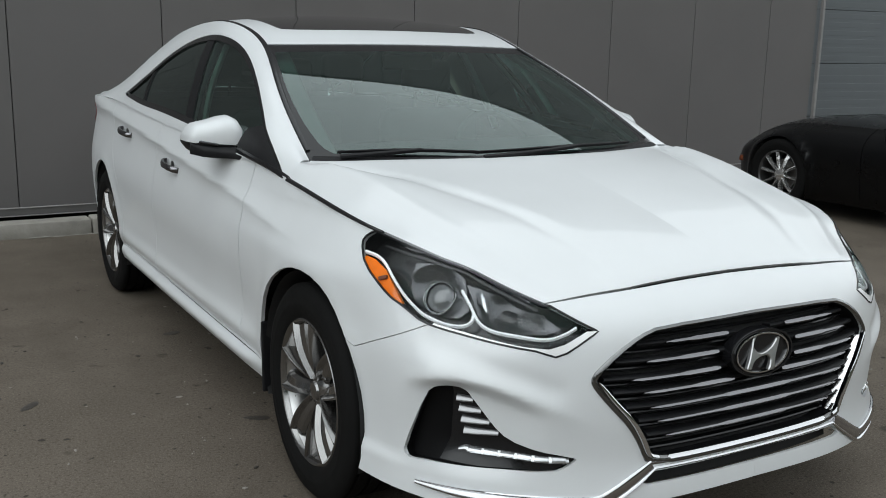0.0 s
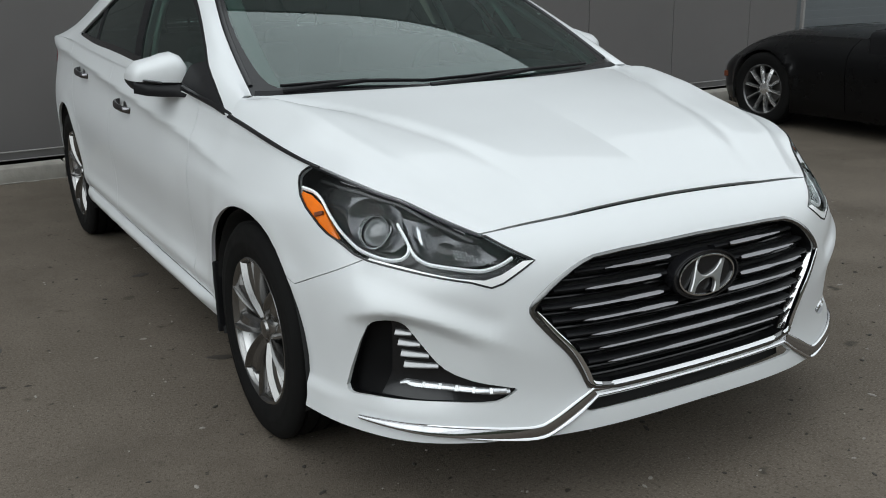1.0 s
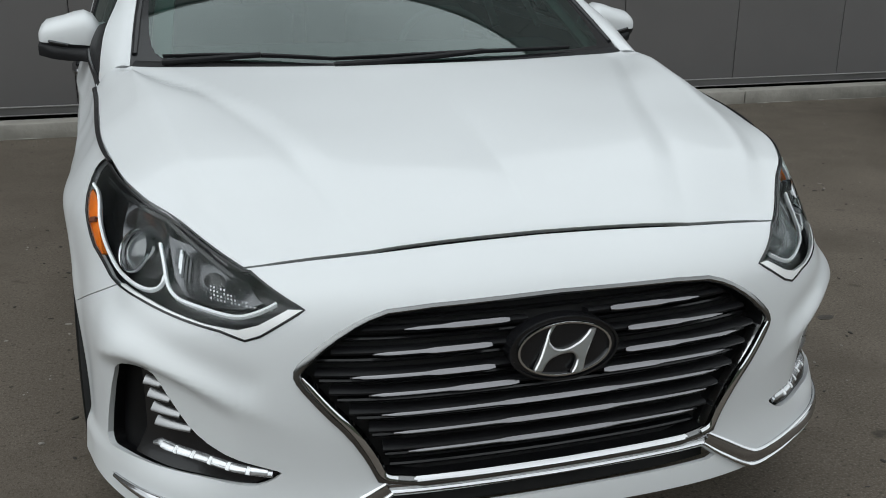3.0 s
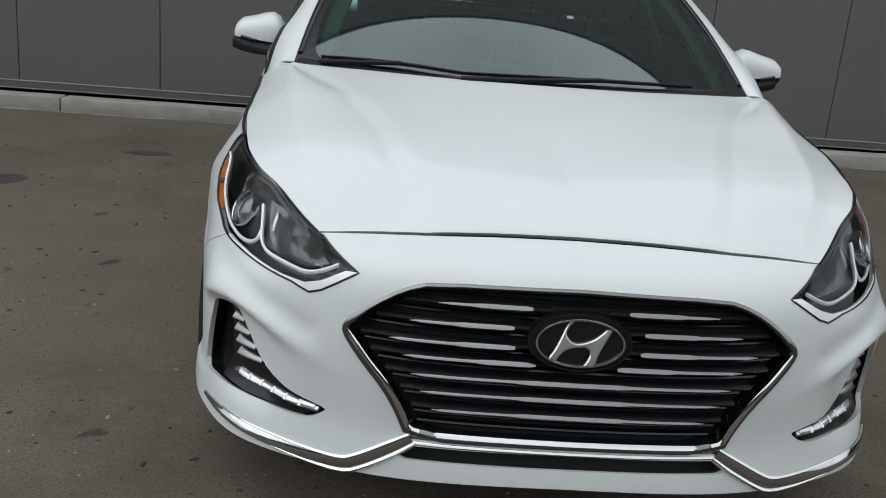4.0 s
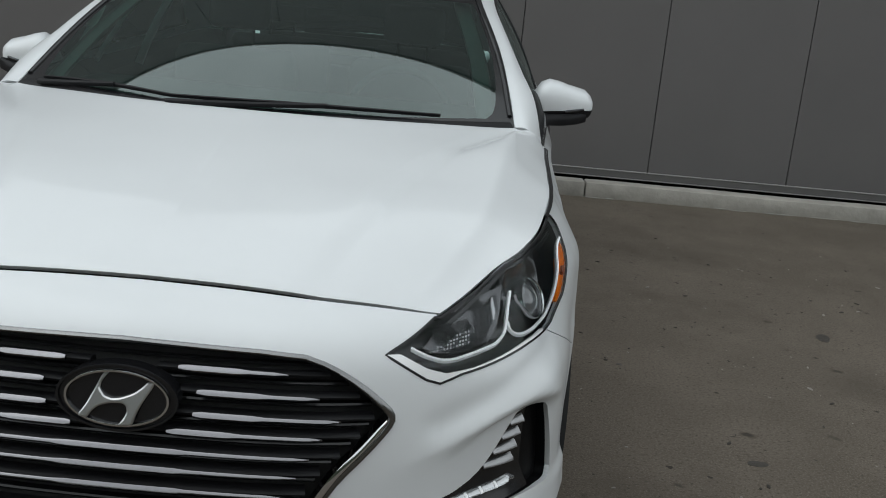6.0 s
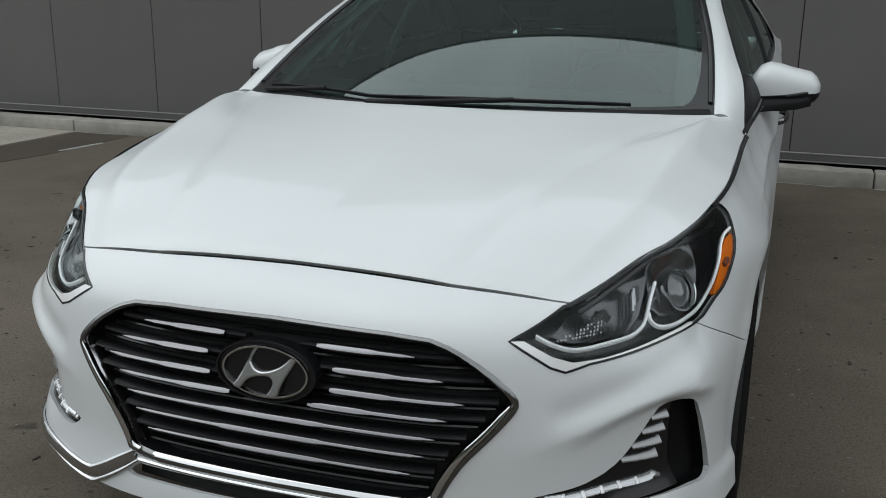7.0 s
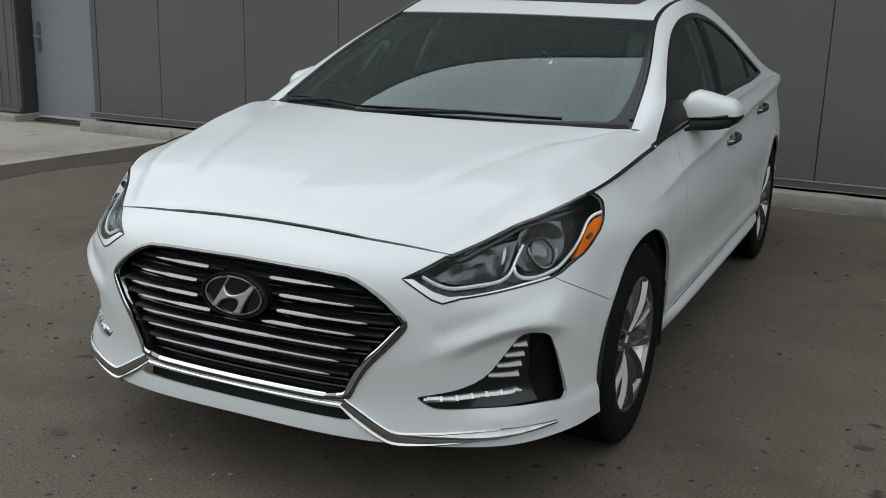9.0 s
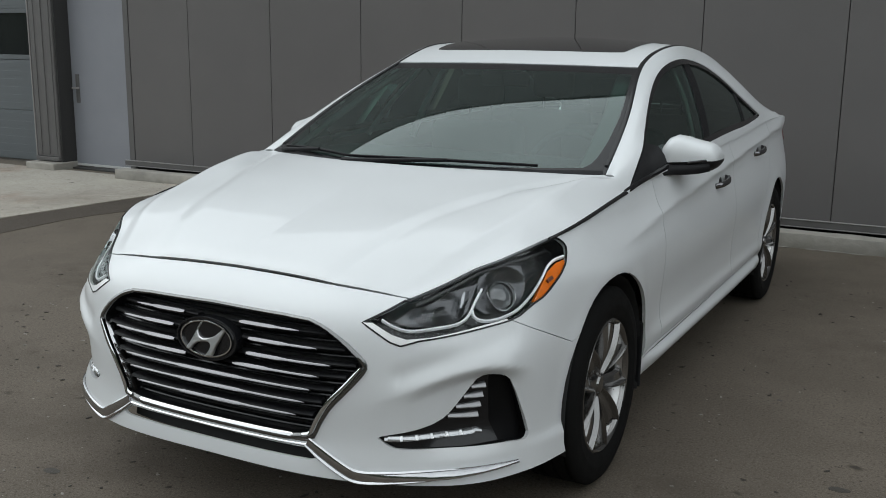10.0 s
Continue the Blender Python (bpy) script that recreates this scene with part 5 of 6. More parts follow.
    bmesh.ops.transform(bm, matrix=Matrix.Translation(o) @ nn.to_track_quat("X", "Z").to_matrix().to_4x4() @ Matrix.Rotation(radians(20), 4, "X"), verts=bm.verts)
    part("marker_bulb", bm, AMBER_DULL, lamp)
    # slanted flutes in the inner corner, upright ones beside the guide
    # bright and dim metals alternate, so the sparkle sits in the colours
    for i in range(14):
        for j in range(min(4, 1 + i // 3)):
            u, v = 0.562 + 0.0078 * i + 0.002 * j, 0.6775 + 0.0008 * i + 0.0062 * j
            q, m = on(body, [(u, v), (u + 0.0016, v + 0.0034)], 0.002, lift=-0.020)
            sweep("lens_flute", q, m + np.array([0, 0, 0.5]), 0.0034, 0.002, LAMP_GREY if (i * 5 + j * 3) % 4 else LAMP_MID, lamp, side=side)
    for i, (u, v, high) in enumerate(((0.764, 0.726, 0.030), (0.771, 0.732, 0.026), (0.778, 0.734, 0.024), (0.757, 0.718, 0.032), (0.749, 0.714, 0.032), (0.739, 0.711, 0.034), (0.728, 0.708, 0.036))):
        q, m = on(body, [(u, v), (u + 0.012, v + high)], 0.006, lift=-0.026)
        sweep("reflector_flute", q, m + np.array([0, 0, 0.35]), 0.0060, 0.002, LAMP_GREY if i in (0, 3) else LAMP_MID, lamp, side=side)
# rear lamps, seen edge-on
for side in (1, -1):
    tail = [(4.86, 0.86), (4.90, 0.95), (5.10, 0.985), (5.40, 0.98), (5.40, 0.84), (5.05, 0.83)]
    c = knife(grid(list(np.arange(4.8, 5.45, 0.04)), lambda s: np.linspace(0.80, 1.0, 12)), tail)
    skin("tail_lamp", [f for f in c if inside(tail, centre(f))], body, TAIL, sedan, "dark red tail lamp", lift=0.006, rim=0.01, sides=(side,))

# wheels, built once
def wheel_parts(parent, at, side, steer=0.0):
    spot = Matrix.Translation(at) @ Matrix.Rotation(radians(steer), 4, "Z") @ Matrix.Diagonal((side, 1, 1, 1))

    def piece(name, mesh, mat, under, label=""):
        ob = new(name, mesh)
        ob.parent = under
        ob.matrix_parent_inverse = under.matrix_world.inverted()
        ob.matrix_basis = spot
        return tagged(ob, label) if label else ob

    wheel = piece("wheel", WHEEL["rim"], None, parent, "silver five-spoke alloy wheel")
    bpy.context.view_layer.update()
    for name in ("tyre", "brake_disc", "caliper", "centre_cap", "rim_lip"):
        piece(name, WHEEL[name], None, wheel)
    for k in range(5):
        for blade in ("spoke", "spoke_blade"):
            piece("spoke", WHEEL[blade + str(k)], None, wheel)
    for k in range(5):
        piece("wheel_nut", WHEEL["nut" + str(k)], None, wheel)
    return wheel


def mesh_of(bm, name, mat, angle=40):
    mesh = bpy.data.meshes.new(name)
    for f in bm.faces:
        f.smooth = True
    for e in bm.edges:
        e.smooth = len(e.link_faces) == 2 and e.calc_face_angle(0) < radians(angle)
    bm.to_mesh(mesh)
    bm.free()
    mesh.materials.append(mat)
    return mesh


def tyre_mesh(r, rim_r, half, name="tyre"):
    """Sidewall with a bead line and a grooved tread; the outer face looks to +x."""
    prof = [(rim_r - 0.008, half * 0.80), (rim_r + 0.004, half * 0.92), (rim_r + 0.02, half * 1.0), (rim_r + 0.045, half * 1.015), (rim_r + 0.05, half * 1.03), (rim_r + 0.055, half * 1.015), (r - 0.035, half * 1.01), (r - 0.018, half * 0.97), (r - 0.006, half * 0.86)]
    for k in range(4):
        u = half * (0.70 - 0.46 * k)
        prof += [(r, u + 0.10 * half), (r, u - 0.02 * half), (r - 0.008, u - 0.04 * half), (r - 0.008, u - 0.12 * half), (r, u - 0.14 * half)]
    prof += [(r - 0.006, -half * 0.90), (r - 0.02, -half), (rim_r + 0.02, -half), (rim_r - 0.008, -half * 0.8)]
    return mesh_of(lathe(prof, 72), name, RUBBER, 50)


BLADE = ((-0.5, -0.036), (-0.5, -0.016), (-0.10, 0.008), (0.02, 0.008), (0.5, -0.018), (0.5, -0.036))
# one side steep and narrow, the other a broad hollow face
LEADING = ((-0.5, -0.045), (-0.5, -0.010), (-0.36, 0.011), (-0.28, 0.010), (-0.10, -0.006), (0.30, -0.012), (0.5, -0.022), (0.5, -0.045))
TRAILING = tuple((-k, h) for k, h in LEADING[::-1])


def spoke_mesh(angle, offset0, offset1, r0, r1, w0, w1, u0, u1, mat, profile=BLADE):
    """A ridge-backed blade from hub to rim at an angle in the wheel's plane."""
    bm = bmesh.new()
    rows, n = [], len(profile)
    for t in np.linspace(0, 1, 9):
        r = r0 + (r1 - r0) * t
        a = radians(angle) + radians(offset0 + (offset1 - offset0) * t)
        w = w0 + (w1 - w0) * t ** 1.3
        u = u0 + (u1 - u0) * t + 0.012 * math.sin(math.pi * t)
        c, s = math.cos(a), math.sin(a)
        rows.append([bm.verts.new((u + h, r * c - w * k * s, r * s + w * k * c)) for k, h in profile])
    for one, two in zip(rows, rows[1:]):
        for k in range(n):
            j = (k + 1) % n
            bm.faces.new((one[k], two[k], two[j], one[j]))
    bm.faces.new(rows[0])
    bm.faces.new(rows[-1][::-1])
    bmesh.ops.recalc_face_normals(bm, faces=bm.faces[:])
    return mesh_of(bm, "spoke", mat, 24)


R_TYRE, R_RIM = 0.332, 0.222
WHEEL = {"rim": mesh_of(lathe([(R_RIM - 0.004, 0.088), (R_RIM - 0.018, 0.070), (R_RIM - 0.026, 0.03), (R_RIM - 0.03, -0.09), (R_RIM, -0.098), (R_RIM + 0.004, -0.09)], 64), "rim", BARREL)}
WHEEL["rim_lip"] = mesh_of(lathe([(R_RIM + 0.005, 0.083), (R_RIM + 0.006, 0.092), (R_RIM, 0.096), (R_RIM - 0.008, 0.092), (R_RIM - 0.014, 0.080)], 64), "rim_lip", ALLOY)
WHEEL["tyre"] = tyre_mesh(R_TYRE, R_RIM, 0.101)
WHEEL["brake_disc"] = mesh_of(lathe([(0.0, 0.005), (0.06, 0.005), (0.075, -0.01), (0.150, -0.01), (0.150, -0.03), (0.0, -0.03)], 48), "brake_disc", IRON)
bm = box(-0.055, 0.012, 0.08, 0.165, -0.09, 0.09, 0.012)
WHEEL["caliper"] = mesh_of(bm, "caliper", IRON)
WHEEL["centre_cap"] = mesh_of(lathe([(0.0, 0.078), (0.018, 0.078), (0.027, 0.075), (0.031, 0.068), (0.050, 0.062), (0.068, 0.050), (0.072, 0.02)], 40), "centre_cap", ALLOY)
for k in range(5):
    a = 77 + 72 * k
    WHEEL["spoke" + str(k)] = spoke_mesh(a, -18, -11.5, 0.040, R_RIM - 0.004, 0.040, 0.068, 0.060, 0.086, ALLOY, LEADING)
    WHEEL["spoke_blade" + str(k)] = spoke_mesh(a, 18, 11.5, 0.040, R_RIM - 0.004, 0.040, 0.068, 0.060, 0.086, ALLOY, TRAILING)
    b = radians(a + 36)
    bm = lathe([(0.0, 0.060), (0.006, 0.060), (0.008, 0.056), (0.008, 0.04)], 10)
    bmesh.ops.translate(bm, vec=(0, 0.054 * math.cos(b), 0.054 * math.sin(b)), verts=bm.verts)
    WHEEL["nut" + str(k)] = mesh_of(bm, "nut", IRON)
for side in (1, -1):
    for y in (0.945, 3.75):
        wheel_parts(sedan, (0.808 * side, y, 0.332), side)
        # dark arch liner
        prof = [(0.372, 0.095), (0.366, 0.06), (0.360, -0.16)]
        bm = lathe(prof + [(0.0, -0.16)], 48)
        bmesh.ops.bisect_plane(bm, geom=bm.verts[:] + bm.edges[:] + bm.faces[:], plane_co=(0, 0, -0.12), plane_no=(0, 0, -1), clear_outer=True)
        bmesh.ops.transform(bm, matrix=Matrix.Translation((0.805 * side, y, 0.33)) @ Matrix.Diagonal((side, 1, 1, 1)), verts=bm.verts)
        part("arch_liner", bm, UNDER, sedan, "black wheel arch liner", smooth_angle=50)
        # mud flap behind the wheel
        if y > 2:
            continue
        bm = box(side * 0.855 - 0.06, side * 0.855 + 0.052, y + 0.352, y + 0.366, 0.215, 0.46, 0.006)
        for v in bm.verts:
            v.co.y += 0.06 * (0.47 - v.co.z) * -0.4 + 0.012
        part("mud_flap", bm, BLACK_PLASTIC, sedan, "black plastic mud flap")
part("underbody", box(-0.74, 0.74, 0.35, 4.6, 0.20, 0.30, 0.03), UNDER, sedan, "dark underbody")

# door mirrors
def mirror(side, reach, back):
    # rounded sections from the foot outwards
    ts = [0, 0.03, 0.09, 0.18, 0.30, 0.45, 0.60, 0.74, 0.86, 0.94, 0.985, 1.0]
    high = natural([0, 0.09, 0.25, 0.5, 0.75, 0.93, 1.0], [0.990, 1.034, 1.069, 1.062, 1.048, 1.030, 1.008])
    base_z = natural([0, 0.09, 0.3, 0.6, 0.9, 1.0], [0.952, 0.935, 0.931, 0.934, 0.946, 0.965])
    bm = bmesh.new()
    rings = []
    for t in ts:
        k = min(1.0, 0.35 + 5 * t, 0.30 + math.sqrt(max(0.0, (1.0 - t) * 8)))
        h, l = float(high(t)), float(base_z(t))
        ring = []
        for i in range(28):
            a = 2 * math.pi * i / 28
            cy, cz = math.cos(a), math.sin(a)
            cy, cz = math.copysign(abs(cy) ** 0.7, cy), math.copysign(abs(cz) ** 0.7, cz)
            y = 1.715 + back + 0.07 * t + (-0.088 * k * abs(cy) if cy < 0 else 0.030 * cy)
            ring.append(bm.verts.new(((0.77 + (reach + 0.01) * t) * side, y, (h + l) / 2 + (h - l) / 2 * cz * (0.6 + 0.4 * k))))
        rings.append(ring)
    for p, q in zip(rings, rings[1:]):
        for i in range(28):
            bm.faces.new((p[i], p[i - 1], q[i - 1], q[i]))
    bm.faces.new(rings[0])
    bm.faces.new(rings[-1])
    bmesh.ops.recalc_face_normals(bm, faces=bm.faces[:])
    for v in bm.verts:
        v.co = sized(np.array(v.co))
    back_face = bm.copy()
    bmesh.ops.delete(back_face, geom=[f for f in back_face.faces if f.normal.y < 0.6], context="FACES")
    bmesh.ops.delete(bm, geom=[f for f in bm.faces if f.normal.y >= 0.6], context="FACES")
    low = bm.copy()
    bmesh.ops.bisect_plane(bm, geom=bm.verts[:] + bm.edges[:] + bm.faces[:], plane_co=(0.94 * side, 0, 1.004), plane_no=(0.06 * side, 0, -1), clear_outer=True)
    bmesh.ops.bisect_plane(low, geom=low.verts[:] + low.edges[:] + low.faces[:], plane_co=(0.94 * side, 0, 1.004), plane_no=(-0.06 * side, 0, 1), clear_outer=True)
    shell = part("door_mirror", bm, PAINT, sedan, "white door mirror with black lower half", smooth_angle=60)
    part("mirror_glass", back_face, ROOF_GLASS, shell, "dark mirror glass", smooth_angle=60)
    part("mirror_lower", low, BLACK_PLASTIC, shell, "black mirror underside", smooth_angle=60)
    p = [(0.765, 1.645 + back, 0.952), (0.80, 1.665 + back, 0.952), (0.83, 1.683 + back, 0.950), (0.875, 1.692 + back, 0.950), (0.92, 1.70 + back, 0.952), (0.96, 1.71 + back, 0.957)]
    stalk = sized(np.array([(x * side, y, z) for x, y, z in p]))
    sweep("mirror_stalk", stalk, [(0, -0.3, 0.95)] * 6, [0.15, 0.115, 0.09, 0.08, 0.06, 0.03], 0.026, BLACK_PLASTIC, shell)
    line = sized(np.array([((0.78 + reach * (0.5 + 0.49 * u)) * side, 1.745 + back + 0.035 * u - 0.088 * math.sqrt(max(0.05, 1 - u ** 4 * 0.9)), 0.974 + 0.016 * u) for u in np.linspace(0.05, 0.9, 12)]))
    sweep("indicator", line, [(0.3 * side, -0.95, 0)] * 12, 0.009, 0.003, LAMP_MID, shell, "clear indicator strip")


for side in (1, -1):
    mirror(side, 0.208 if side > 0 else 0.185, 0.03 if side > 0 else 0.04)
    for s, z in ((2.89, 0.826), (3.76, 0.885)):
        o, nn = face_point(side * s, z)
        line = [o + nn * (0.034 * math.sin(math.pi * t) ** 0.5 if 0 < t < 1 else 0.0) + Vector((0, (t - 0.5) * 0.19, (t - 0.5) * 0.020)) for t in np.linspace(0, 1, 14)]
        handle = sweep("door_handle", line, [tuple(nn)] * 14, [0.024] * 14, 0.010, SATIN, sedan, "satin chrome door handle")
        # flat dark lens paints the shade of the hollow behind the handle
        bm = bmesh.new()
        bmesh.ops.create_uvsphere(bm, u_segments=16, v_segments=8, radius=1)
        bmesh.ops.transform(bm, matrix=Matrix.Translation(o - nn * 0.004) @ nn.to_track_quat("Z", "Y").to_matrix().to_4x4() @ Matrix.Diagonal((0.038, 0.030, 0.007, 1)), verts=bm.verts)
        part("scoop_shade", bm, ALLOY_DARK, handle, smooth_angle=60)

# wipers and cowl
aa = np.linspace(-0.985, 0.985, 48)
q, m = surface(canopy, aa, 0 * aa + 0.002)
sweep("cowl_edge", q, m, 0.030, 0.004, BLACK_PLASTIC, sedan, "black rubber edge below the windscreen")
skin("cowl", grid(list(np.linspace(-0.99, 0.99, 30)), lambda a: np.linspace(0.985, 1.05, 4)), hood, BLACK_PLASTIC, sedan, "black cowl below the windscreen", lift=-0.028)
for a0, a1 in ((0.70, -0.30), (-0.30, -0.88)):
    t = np.linspace(0, 1, 24)
    aa = a0 + (a1 - a0) * t
    q, m = surface(canopy, aa, 0.010 + 0.004 * np.sin(np.pi * t))
    wiper = sweep("wiper_blade", q + m * 0.008, m, np.interp(t, [0, 0.5, 1], [0.006, 0.011, 0.006]), 0.007, BLACK_PLASTIC, sedan, "black windscreen wiper")
    t = np.linspace(0.42, 1, 12)
    aa = a0 + (a1 - a0) * t
    q, m = surface(canopy, aa, np.maximum(0.0, 0.013 - 0.020 * (t - 0.42)))
    sweep("wiper_arm", q + m * 0.012, m, np.interp(t, [0.42, 0.6, 1], [0.013, 0.013, 0.016]), 0.008, BLACK_PLASTIC, wiper)

# cabin inside
def seat(x, y, rear=False):
    w = 0.25
    s = part("seat_back", box(x - w, x + w, y, y + 0.14, 0.55, 1.06, 0.05, 3), CLOTH, sedan, "dark cloth seat", smooth_angle=50)
    part("seat_cushion", box(x - w, x + w, y - 0.46, y + 0.06, 0.42, 0.60, 0.05, 3), CLOTH, s, smooth_angle=50)
    part("headrest", box(x - 0.125, x + 0.125, y + 0.06, y + 0.15, 1.13, 1.285, 0.035, 3), CLOTH, s, smooth_angle=50)
    for k in (-0.06, 0.06):
        part("headrest_post", box(x + k - 0.006, x + k + 0.006, y + 0.095, y + 0.107, 1.03, 1.15, 0.002), SATIN, s)


for x in (-0.36, 0.36):
    seat(x, 2.42)
    seat(x, 3.40)
part("parcel_shelf", box(-0.60, 0.60, 3.55, 4.44, 0.93, 0.985, 0.01), TRIM_DARK, sedan)
# unseen dark blocks added to cover the boot lid's lit front
part("shelf_filler", box(-0.655, 0.655, 4.385, 4.52, 0.93, 1.032, 0.008), TRIM_DARK, sedan)
part("shelf_filler", box(-0.40, 0.40, 4.46, 4.515, 1.025, 1.052, 0.006), TRIM_DARK, sedan)
part("dashboard", box(-0.72, 0.72, 1.30, 1.82, 0.62, 0.985, 0.06, 3), TRIM_DARK, sedan, "dark dashboard", smooth_angle=50)
part("cabin_floor", box(-0.76, 0.76, 1.25, 4.4, 0.30, 0.42, 0.02), TRIM_DARK, sedan)
bm = lathe([(0.185 + 0.014 * math.cos(2 * math.pi * k / 10), 0.014 * math.sin(2 * math.pi * k / 10)) for k in range(11)], 36)
bmesh.ops.transform(bm, matrix=Matrix.Translation((0.36, 1.90, 0.90)) @ Matrix.Rotation(radians(66), 4, "Z"), verts=bm.verts)
bmesh.ops.rotate(bm, cent=(0.36, 1.90, 0.90), matrix=Matrix.Rotation(radians(24), 3, "Z"), verts=bm.verts)
bmesh.ops.rotate(bm, cent=(0.36, 1.90, 0.90), matrix=Matrix.Rotation(radians(-22), 3, "X"), verts=bm.verts)
part("steering_wheel", bm, TRIM_DARK, sedan, smooth_angle=60)
part("inner_mirror", box(-0.12, 0.12, 2.02, 2.045, 1.255, 1.32, 0.012), TRIM_DARK, sedan, smooth_angle=50)
for side in (1, -1):
    pil = np.linspace(0.02, 0.97, 14)
    q, m = surface(cabin, 0.305 + 0.085 * pil, pil)
    sweep("pillar_trim", q - m * 0.045, -m, 0.030, 0.012, TRIM_LIGHT, sedan, "pale inner pillar trim", side=side)
    u = np.linspace(-0.25, 1.12, 16)[:, None]
    q = np.array([0.765, 2.574, 1.02]) + u * np.array([-0.126, 0.065, 0.28]) + u * (1 - u) * np.array([0.03, 0, 0])
    sweep("belt_strap", q, [(-0.30, -0.75, 0.58)] * 16, 0.032, 0.016, STRAP, sedan, "pale strap beside the middle pillar", side=side)
    pil = np.linspace(0.012, 0.245, 16)
    q, m = surface(canopy, 0 * pil + 0.90, pil)
    sweep("pillar_trim", q - m * 0.03, -m, 0.06, 0.012, TRIM_MID, sedan, side=side)
    part("door_card", box(side * 0.765 - 0.03, side * 0.765 + 0.03, 1.75, 4.0, 0.40, 0.90, 0.015), TRIM_DARK, sedan)

# ---- the black car beside the wall, nose to the wall
coupe = base("black_car", (5.54, 3.0, 0), "black two-seat sports car parked nose to wall", "car")
CX = 5.54
cplan, CLEN = spline([(0, 4.98), (0.30, 4.95), (0.55, 4.84), (0.74, 4.62), (0.82, 4.30), (0.85, 3.9), (0.845, 3.2), (0.85, 2.5), (0.86, 1.85), (0.80, 1.35), (0.6, 1.08), (0.3, 1.0), (0, 0.98)])
cin = natural([0.12, 0.2, 0.35, 0.5, 0.62, 0.72, 0.80], [0.07, 0.03, 0.008, 0.0, 0.015, 0.06, 0.13])
cfs = np.linspace(0, CLEN, 400)
cyy = cplan(cfs)[:, 1]
CHUB = [float(np.interp(-4.15, -cyy, cfs)), float(np.interp(-1.82, -cyy, cfs))]
ctop = natural([0, 0.5, 0.9, 1.15, 1.4, 1.75, 2.3, 3.1, CHUB[1], CLEN - 0.5, CLEN], [0.50, 0.53, 0.605, 0.70, 0.745, 0.757, 0.757, 0.78, 0.83, 0.84, 0.84])


def cbody(s, z):
    s, z = np.asarray(s, float), np.asarray(z, float)
    p, q = cplan(s), cplan(s + 1e-3) - cplan(s - 1e-3)
    q = q / np.linalg.norm(q, axis=-1, keepdims=True)
    n = np.stack([q[..., 1], -q[..., 0]], -1)
    d = cin(z)
    for hub in CHUB:
        d = d - 0.03 * np.exp(-(((np.hypot(s - hub, z - 0.30) - 0.34) / 0.05) ** 2))
    d = d + 0.10 * np.clip((z - ctop(s) + 0.17) / 0.17, 0, 1) ** 2.4
    xy = p + n * d[..., None]
    return np.stack([CX - xy[..., 0], xy[..., 1], z + 0 * s], -1)


cflat = grid(list(np.linspace(0, CLEN, 90)), lambda s: np.linspace(0.14, float(ctop(s)), 16))
carch = [[(h + 0.335 * math.sin(2 * math.pi * k / 32), 0.30 + 0.335 * math.cos(2 * math.pi * k / 32)) for k in range(32)] for h in CHUB]
cgap = [strip((2.15, 0.9), (2.18, 0.2), 0.006), strip((3.25, 0.9), (3.22, 0.2), 0.006)]
for o in carch + cgap:
    cflat = knife(cflat, o)
cflat = [f for f in cflat if not any(inside(o, centre(f)) for o in carch + cgap)]
side_a = skin("body_side", cflat, cbody, BLACK_PAINT, coupe, "black painted body side", rim=0.012)
bm = bmesh.new()
bm.from_mesh(side_a.data)
for v in bm.verts:
    v.co.x = 2 * CX - v.co.x
bmesh.ops.reverse_faces(bm, faces=bm.faces[:])
part("body_side", bm, BLACK_PAINT, coupe, "black painted body side", smooth_angle=40)


def ctopskin(a, b):
    """The bonnet and deck between the two sides: a across, b along."""
    a, b = np.asarray(a, float), np.asarray(b, float)
    e = cbody(b, ctop(b))
    x = CX + (e[..., 0] - CX) * a
    return np.stack([x, e[..., 1], e[..., 2] + 0.050 * (1 - a**4) * smooth(0, 0.6, b)], -1)


skin("bonnet", grid(list(np.linspace(-1, 1, 25)), lambda a: np.linspace(0.0, 2.2, 40)), ctopskin, BLACK_PAINT, coupe, "long black bonnet", flip=1)
skin("deck", grid(list(np.linspace(-1, 1, 25)), lambda a: np.linspace(3.3, CLEN, 40)), ctopskin, BLACK_PAINT, coupe)
bm = prism([(3.15, 0.80), (2.55, 1.14), (1.85, 1.22), (1.35, 1.12), (1.05, 0.84)], lambda q: Vector((CX - 0.56, q[0], q[1])), (1.12, 0, 0))
bmesh.ops.bevel(bm, geom=bm.edges[:], offset=0.07, segments=3, affect="EDGES")
part("roof", bm, BLACK_PLASTIC, coupe, "black soft top", smooth_angle=50)
bm = box(CX - 0.80, CX + 0.80, 1.2, 3.2, 0.60, 0.83, 0.05, 3)
part("cabin", bm, BLACK_PLASTIC, coupe, smooth_angle=50)
p = np.array([(CX - 0.66 + 0.02 * t, 3.10 - 0.62 * t, 0.82 + 0.33 * t) for t in np.linspace(0, 1, 6)])
sweep("windscreen_pillar", p, [(-0.8, 0.3, 0.5)] * 6, 0.06, 0.02, BLACK_PAINT, coupe)
bm = bmesh.new()
bmesh.ops.create_uvsphere(bm, u_segments=18, v_segments=12, radius=1)
bmesh.ops.transform(bm, matrix=Matrix.Translation((CX - 0.90, 2.72, 0.90)) @ Matrix.Diagonal((0.09, 0.07, 0.055, 1)), verts=bm.verts)
part("door_mirror", bm, BLACK_PAINT, coupe, "black door mirror", smooth_angle=60)
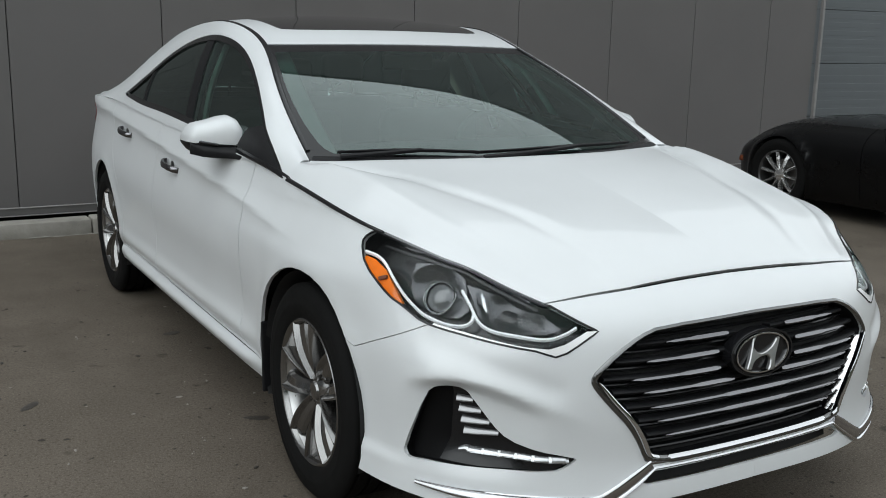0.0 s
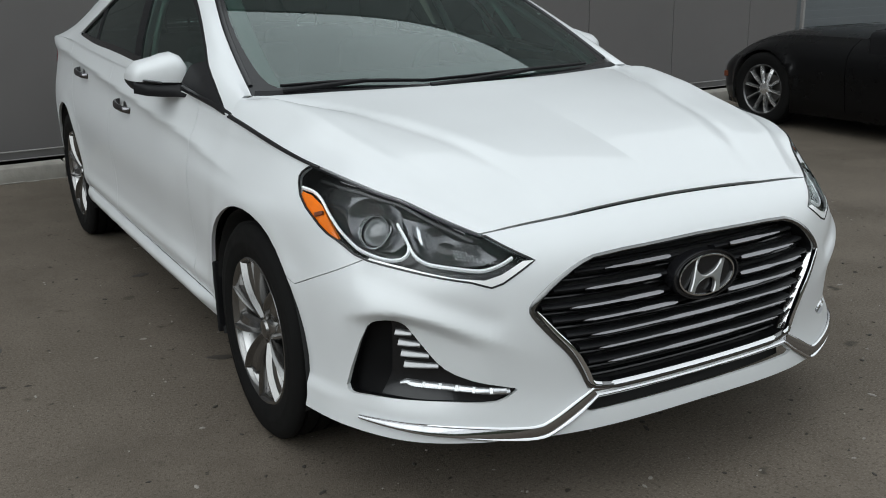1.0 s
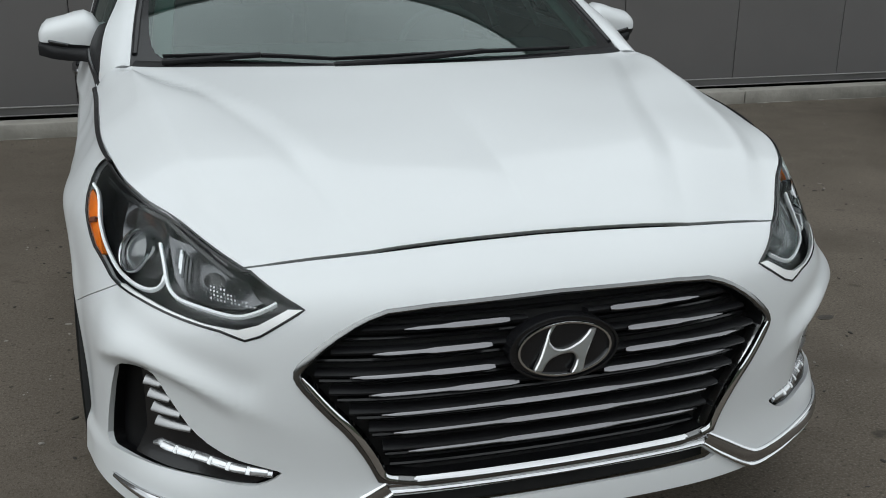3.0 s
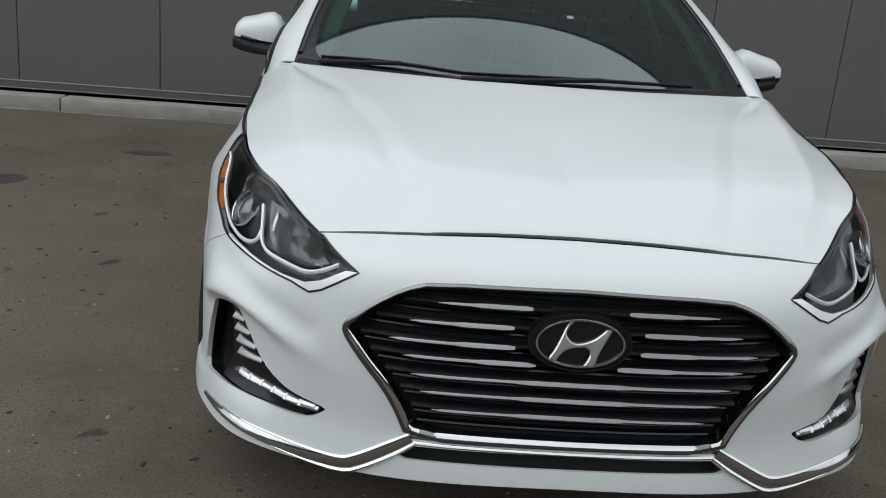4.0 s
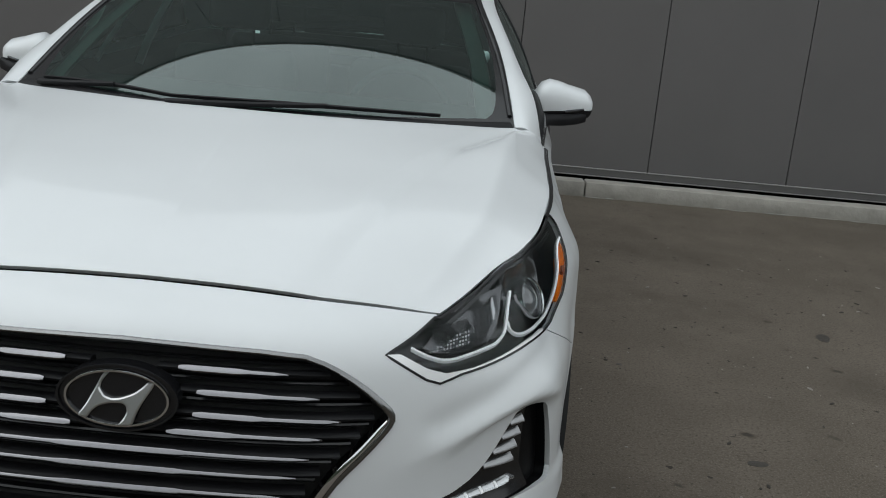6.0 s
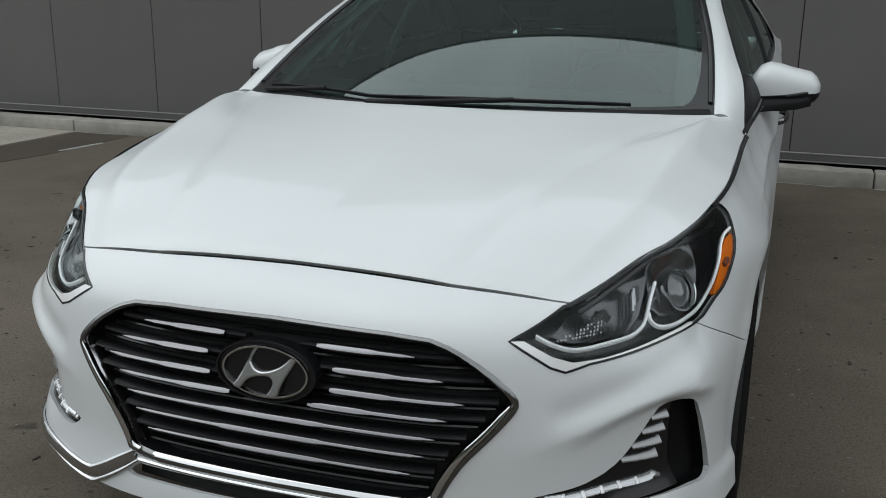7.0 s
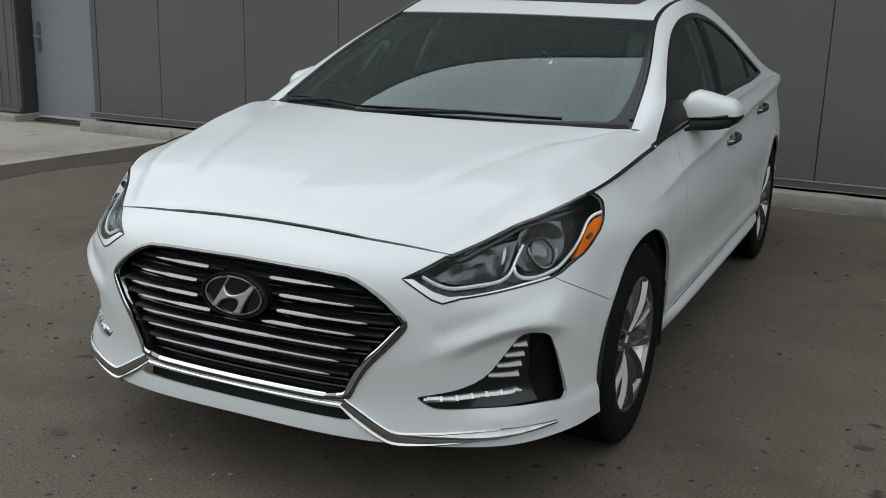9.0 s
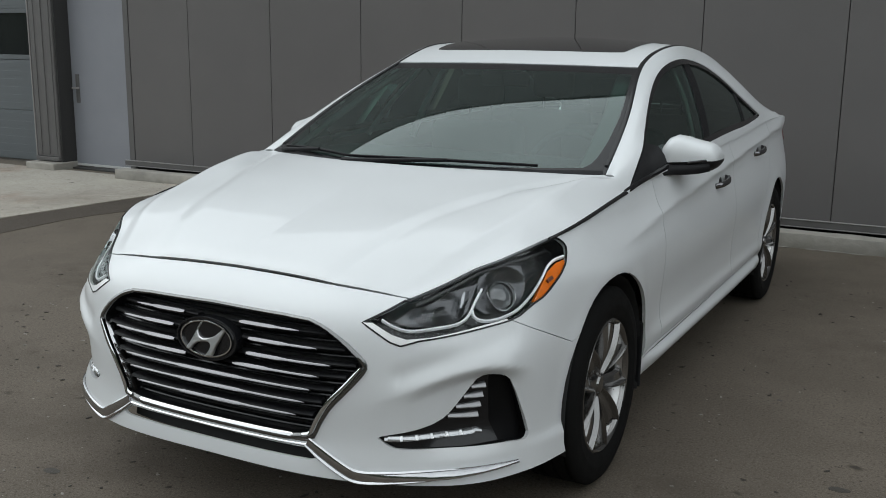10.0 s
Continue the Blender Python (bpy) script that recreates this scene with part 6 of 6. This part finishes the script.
for k in (0.0, 0.16):
    p, n = surface(ctopskin, np.linspace(0.15 + k, 0.55 + k, 8), np.linspace(2.16, 2.13, 8))
    sweep("wiper", p, n, 0.02, 0.015, BLACK_PLASTIC, coupe)
o = cbody(np.array([CHUB[0] - 0.55]), np.array([0.40]))[0]
bm = box(o[0] - 0.010, o[0] + 0.012, o[1] - 0.03, o[1] + 0.03, 0.36, 0.41, 0.006)
part("side_marker", bm, AMBER_DULL, coupe, "orange side marker")
CW = {"tyre": tyre_mesh(0.305, 0.208, 0.10)}
CW["rim"] = mesh_of(lathe([(0.208, 0.085), (0.195, 0.08), (0.185, 0.03), (0.18, -0.08), (0.205, -0.09)], 48), "rim", ALLOY_DARK)
CW["lip"] = mesh_of(lathe([(0.212, 0.082), (0.211, 0.09), (0.204, 0.092), (0.196, 0.082)], 48), "lip", ALLOY_DARK)
CW["hub"] = mesh_of(lathe([(0, 0.07), (0.03, 0.07), (0.055, 0.06), (0.06, 0.03)], 32), "hub", BRIGHT)
CW["disc"] = mesh_of(lathe([(0, 0.0), (0.13, 0.0), (0.13, -0.03), (0, -0.03)], 32), "disc", IRON)
for k in range(10):
    CW["s" + str(k)] = spoke_mesh(36 * k + 8, 0, 0, 0.035, 0.20, 0.022, 0.030, 0.058, 0.076, BRIGHT)
for x, side in ((CX - 0.745, -1), (CX + 0.745, 1)):
    for y in (4.15, 1.82):
        spot = Matrix.Translation((x, y, 0.305)) @ Matrix.Diagonal((side, 1, 1, 1))

        def put(name, mesh, under):
            ob = new(name, mesh)
            ob.parent, ob.matrix_parent_inverse, ob.matrix_basis = under, under.matrix_world.inverted(), spot
            return ob

        w = put("wheel", CW["rim"], coupe)
        tagged(w, "bright ten-spoke alloy wheel")
        bpy.context.view_layer.update()
        for name, key in (("tyre", "tyre"), ("rim_lip", "lip"), ("hub", "hub"), ("brake_disc", "disc")):
            put(name, CW[key], w)
        for k in range(10):
            put("spoke", CW["s" + str(k)], w)
        bm = lathe([(0.338, 0.08), (0.33, -0.16), (0.0, -0.16)], 40)
        bmesh.ops.bisect_plane(bm, geom=bm.verts[:] + bm.edges[:] + bm.faces[:], plane_co=(0, 0, -0.1), plane_no=(0, 0, -1), clear_outer=True)
        bmesh.ops.transform(bm, matrix=Matrix.Translation((x, y, 0.30)) @ Matrix.Diagonal((side, 1, 1, 1)), verts=bm.verts)
        part("arch_liner", bm, UNDER, coupe, smooth_angle=50)
part("underbody", box(CX - 0.66, CX + 0.66, 1.2, 4.7, 0.13, 0.25, 0.03), UNDER, coupe)
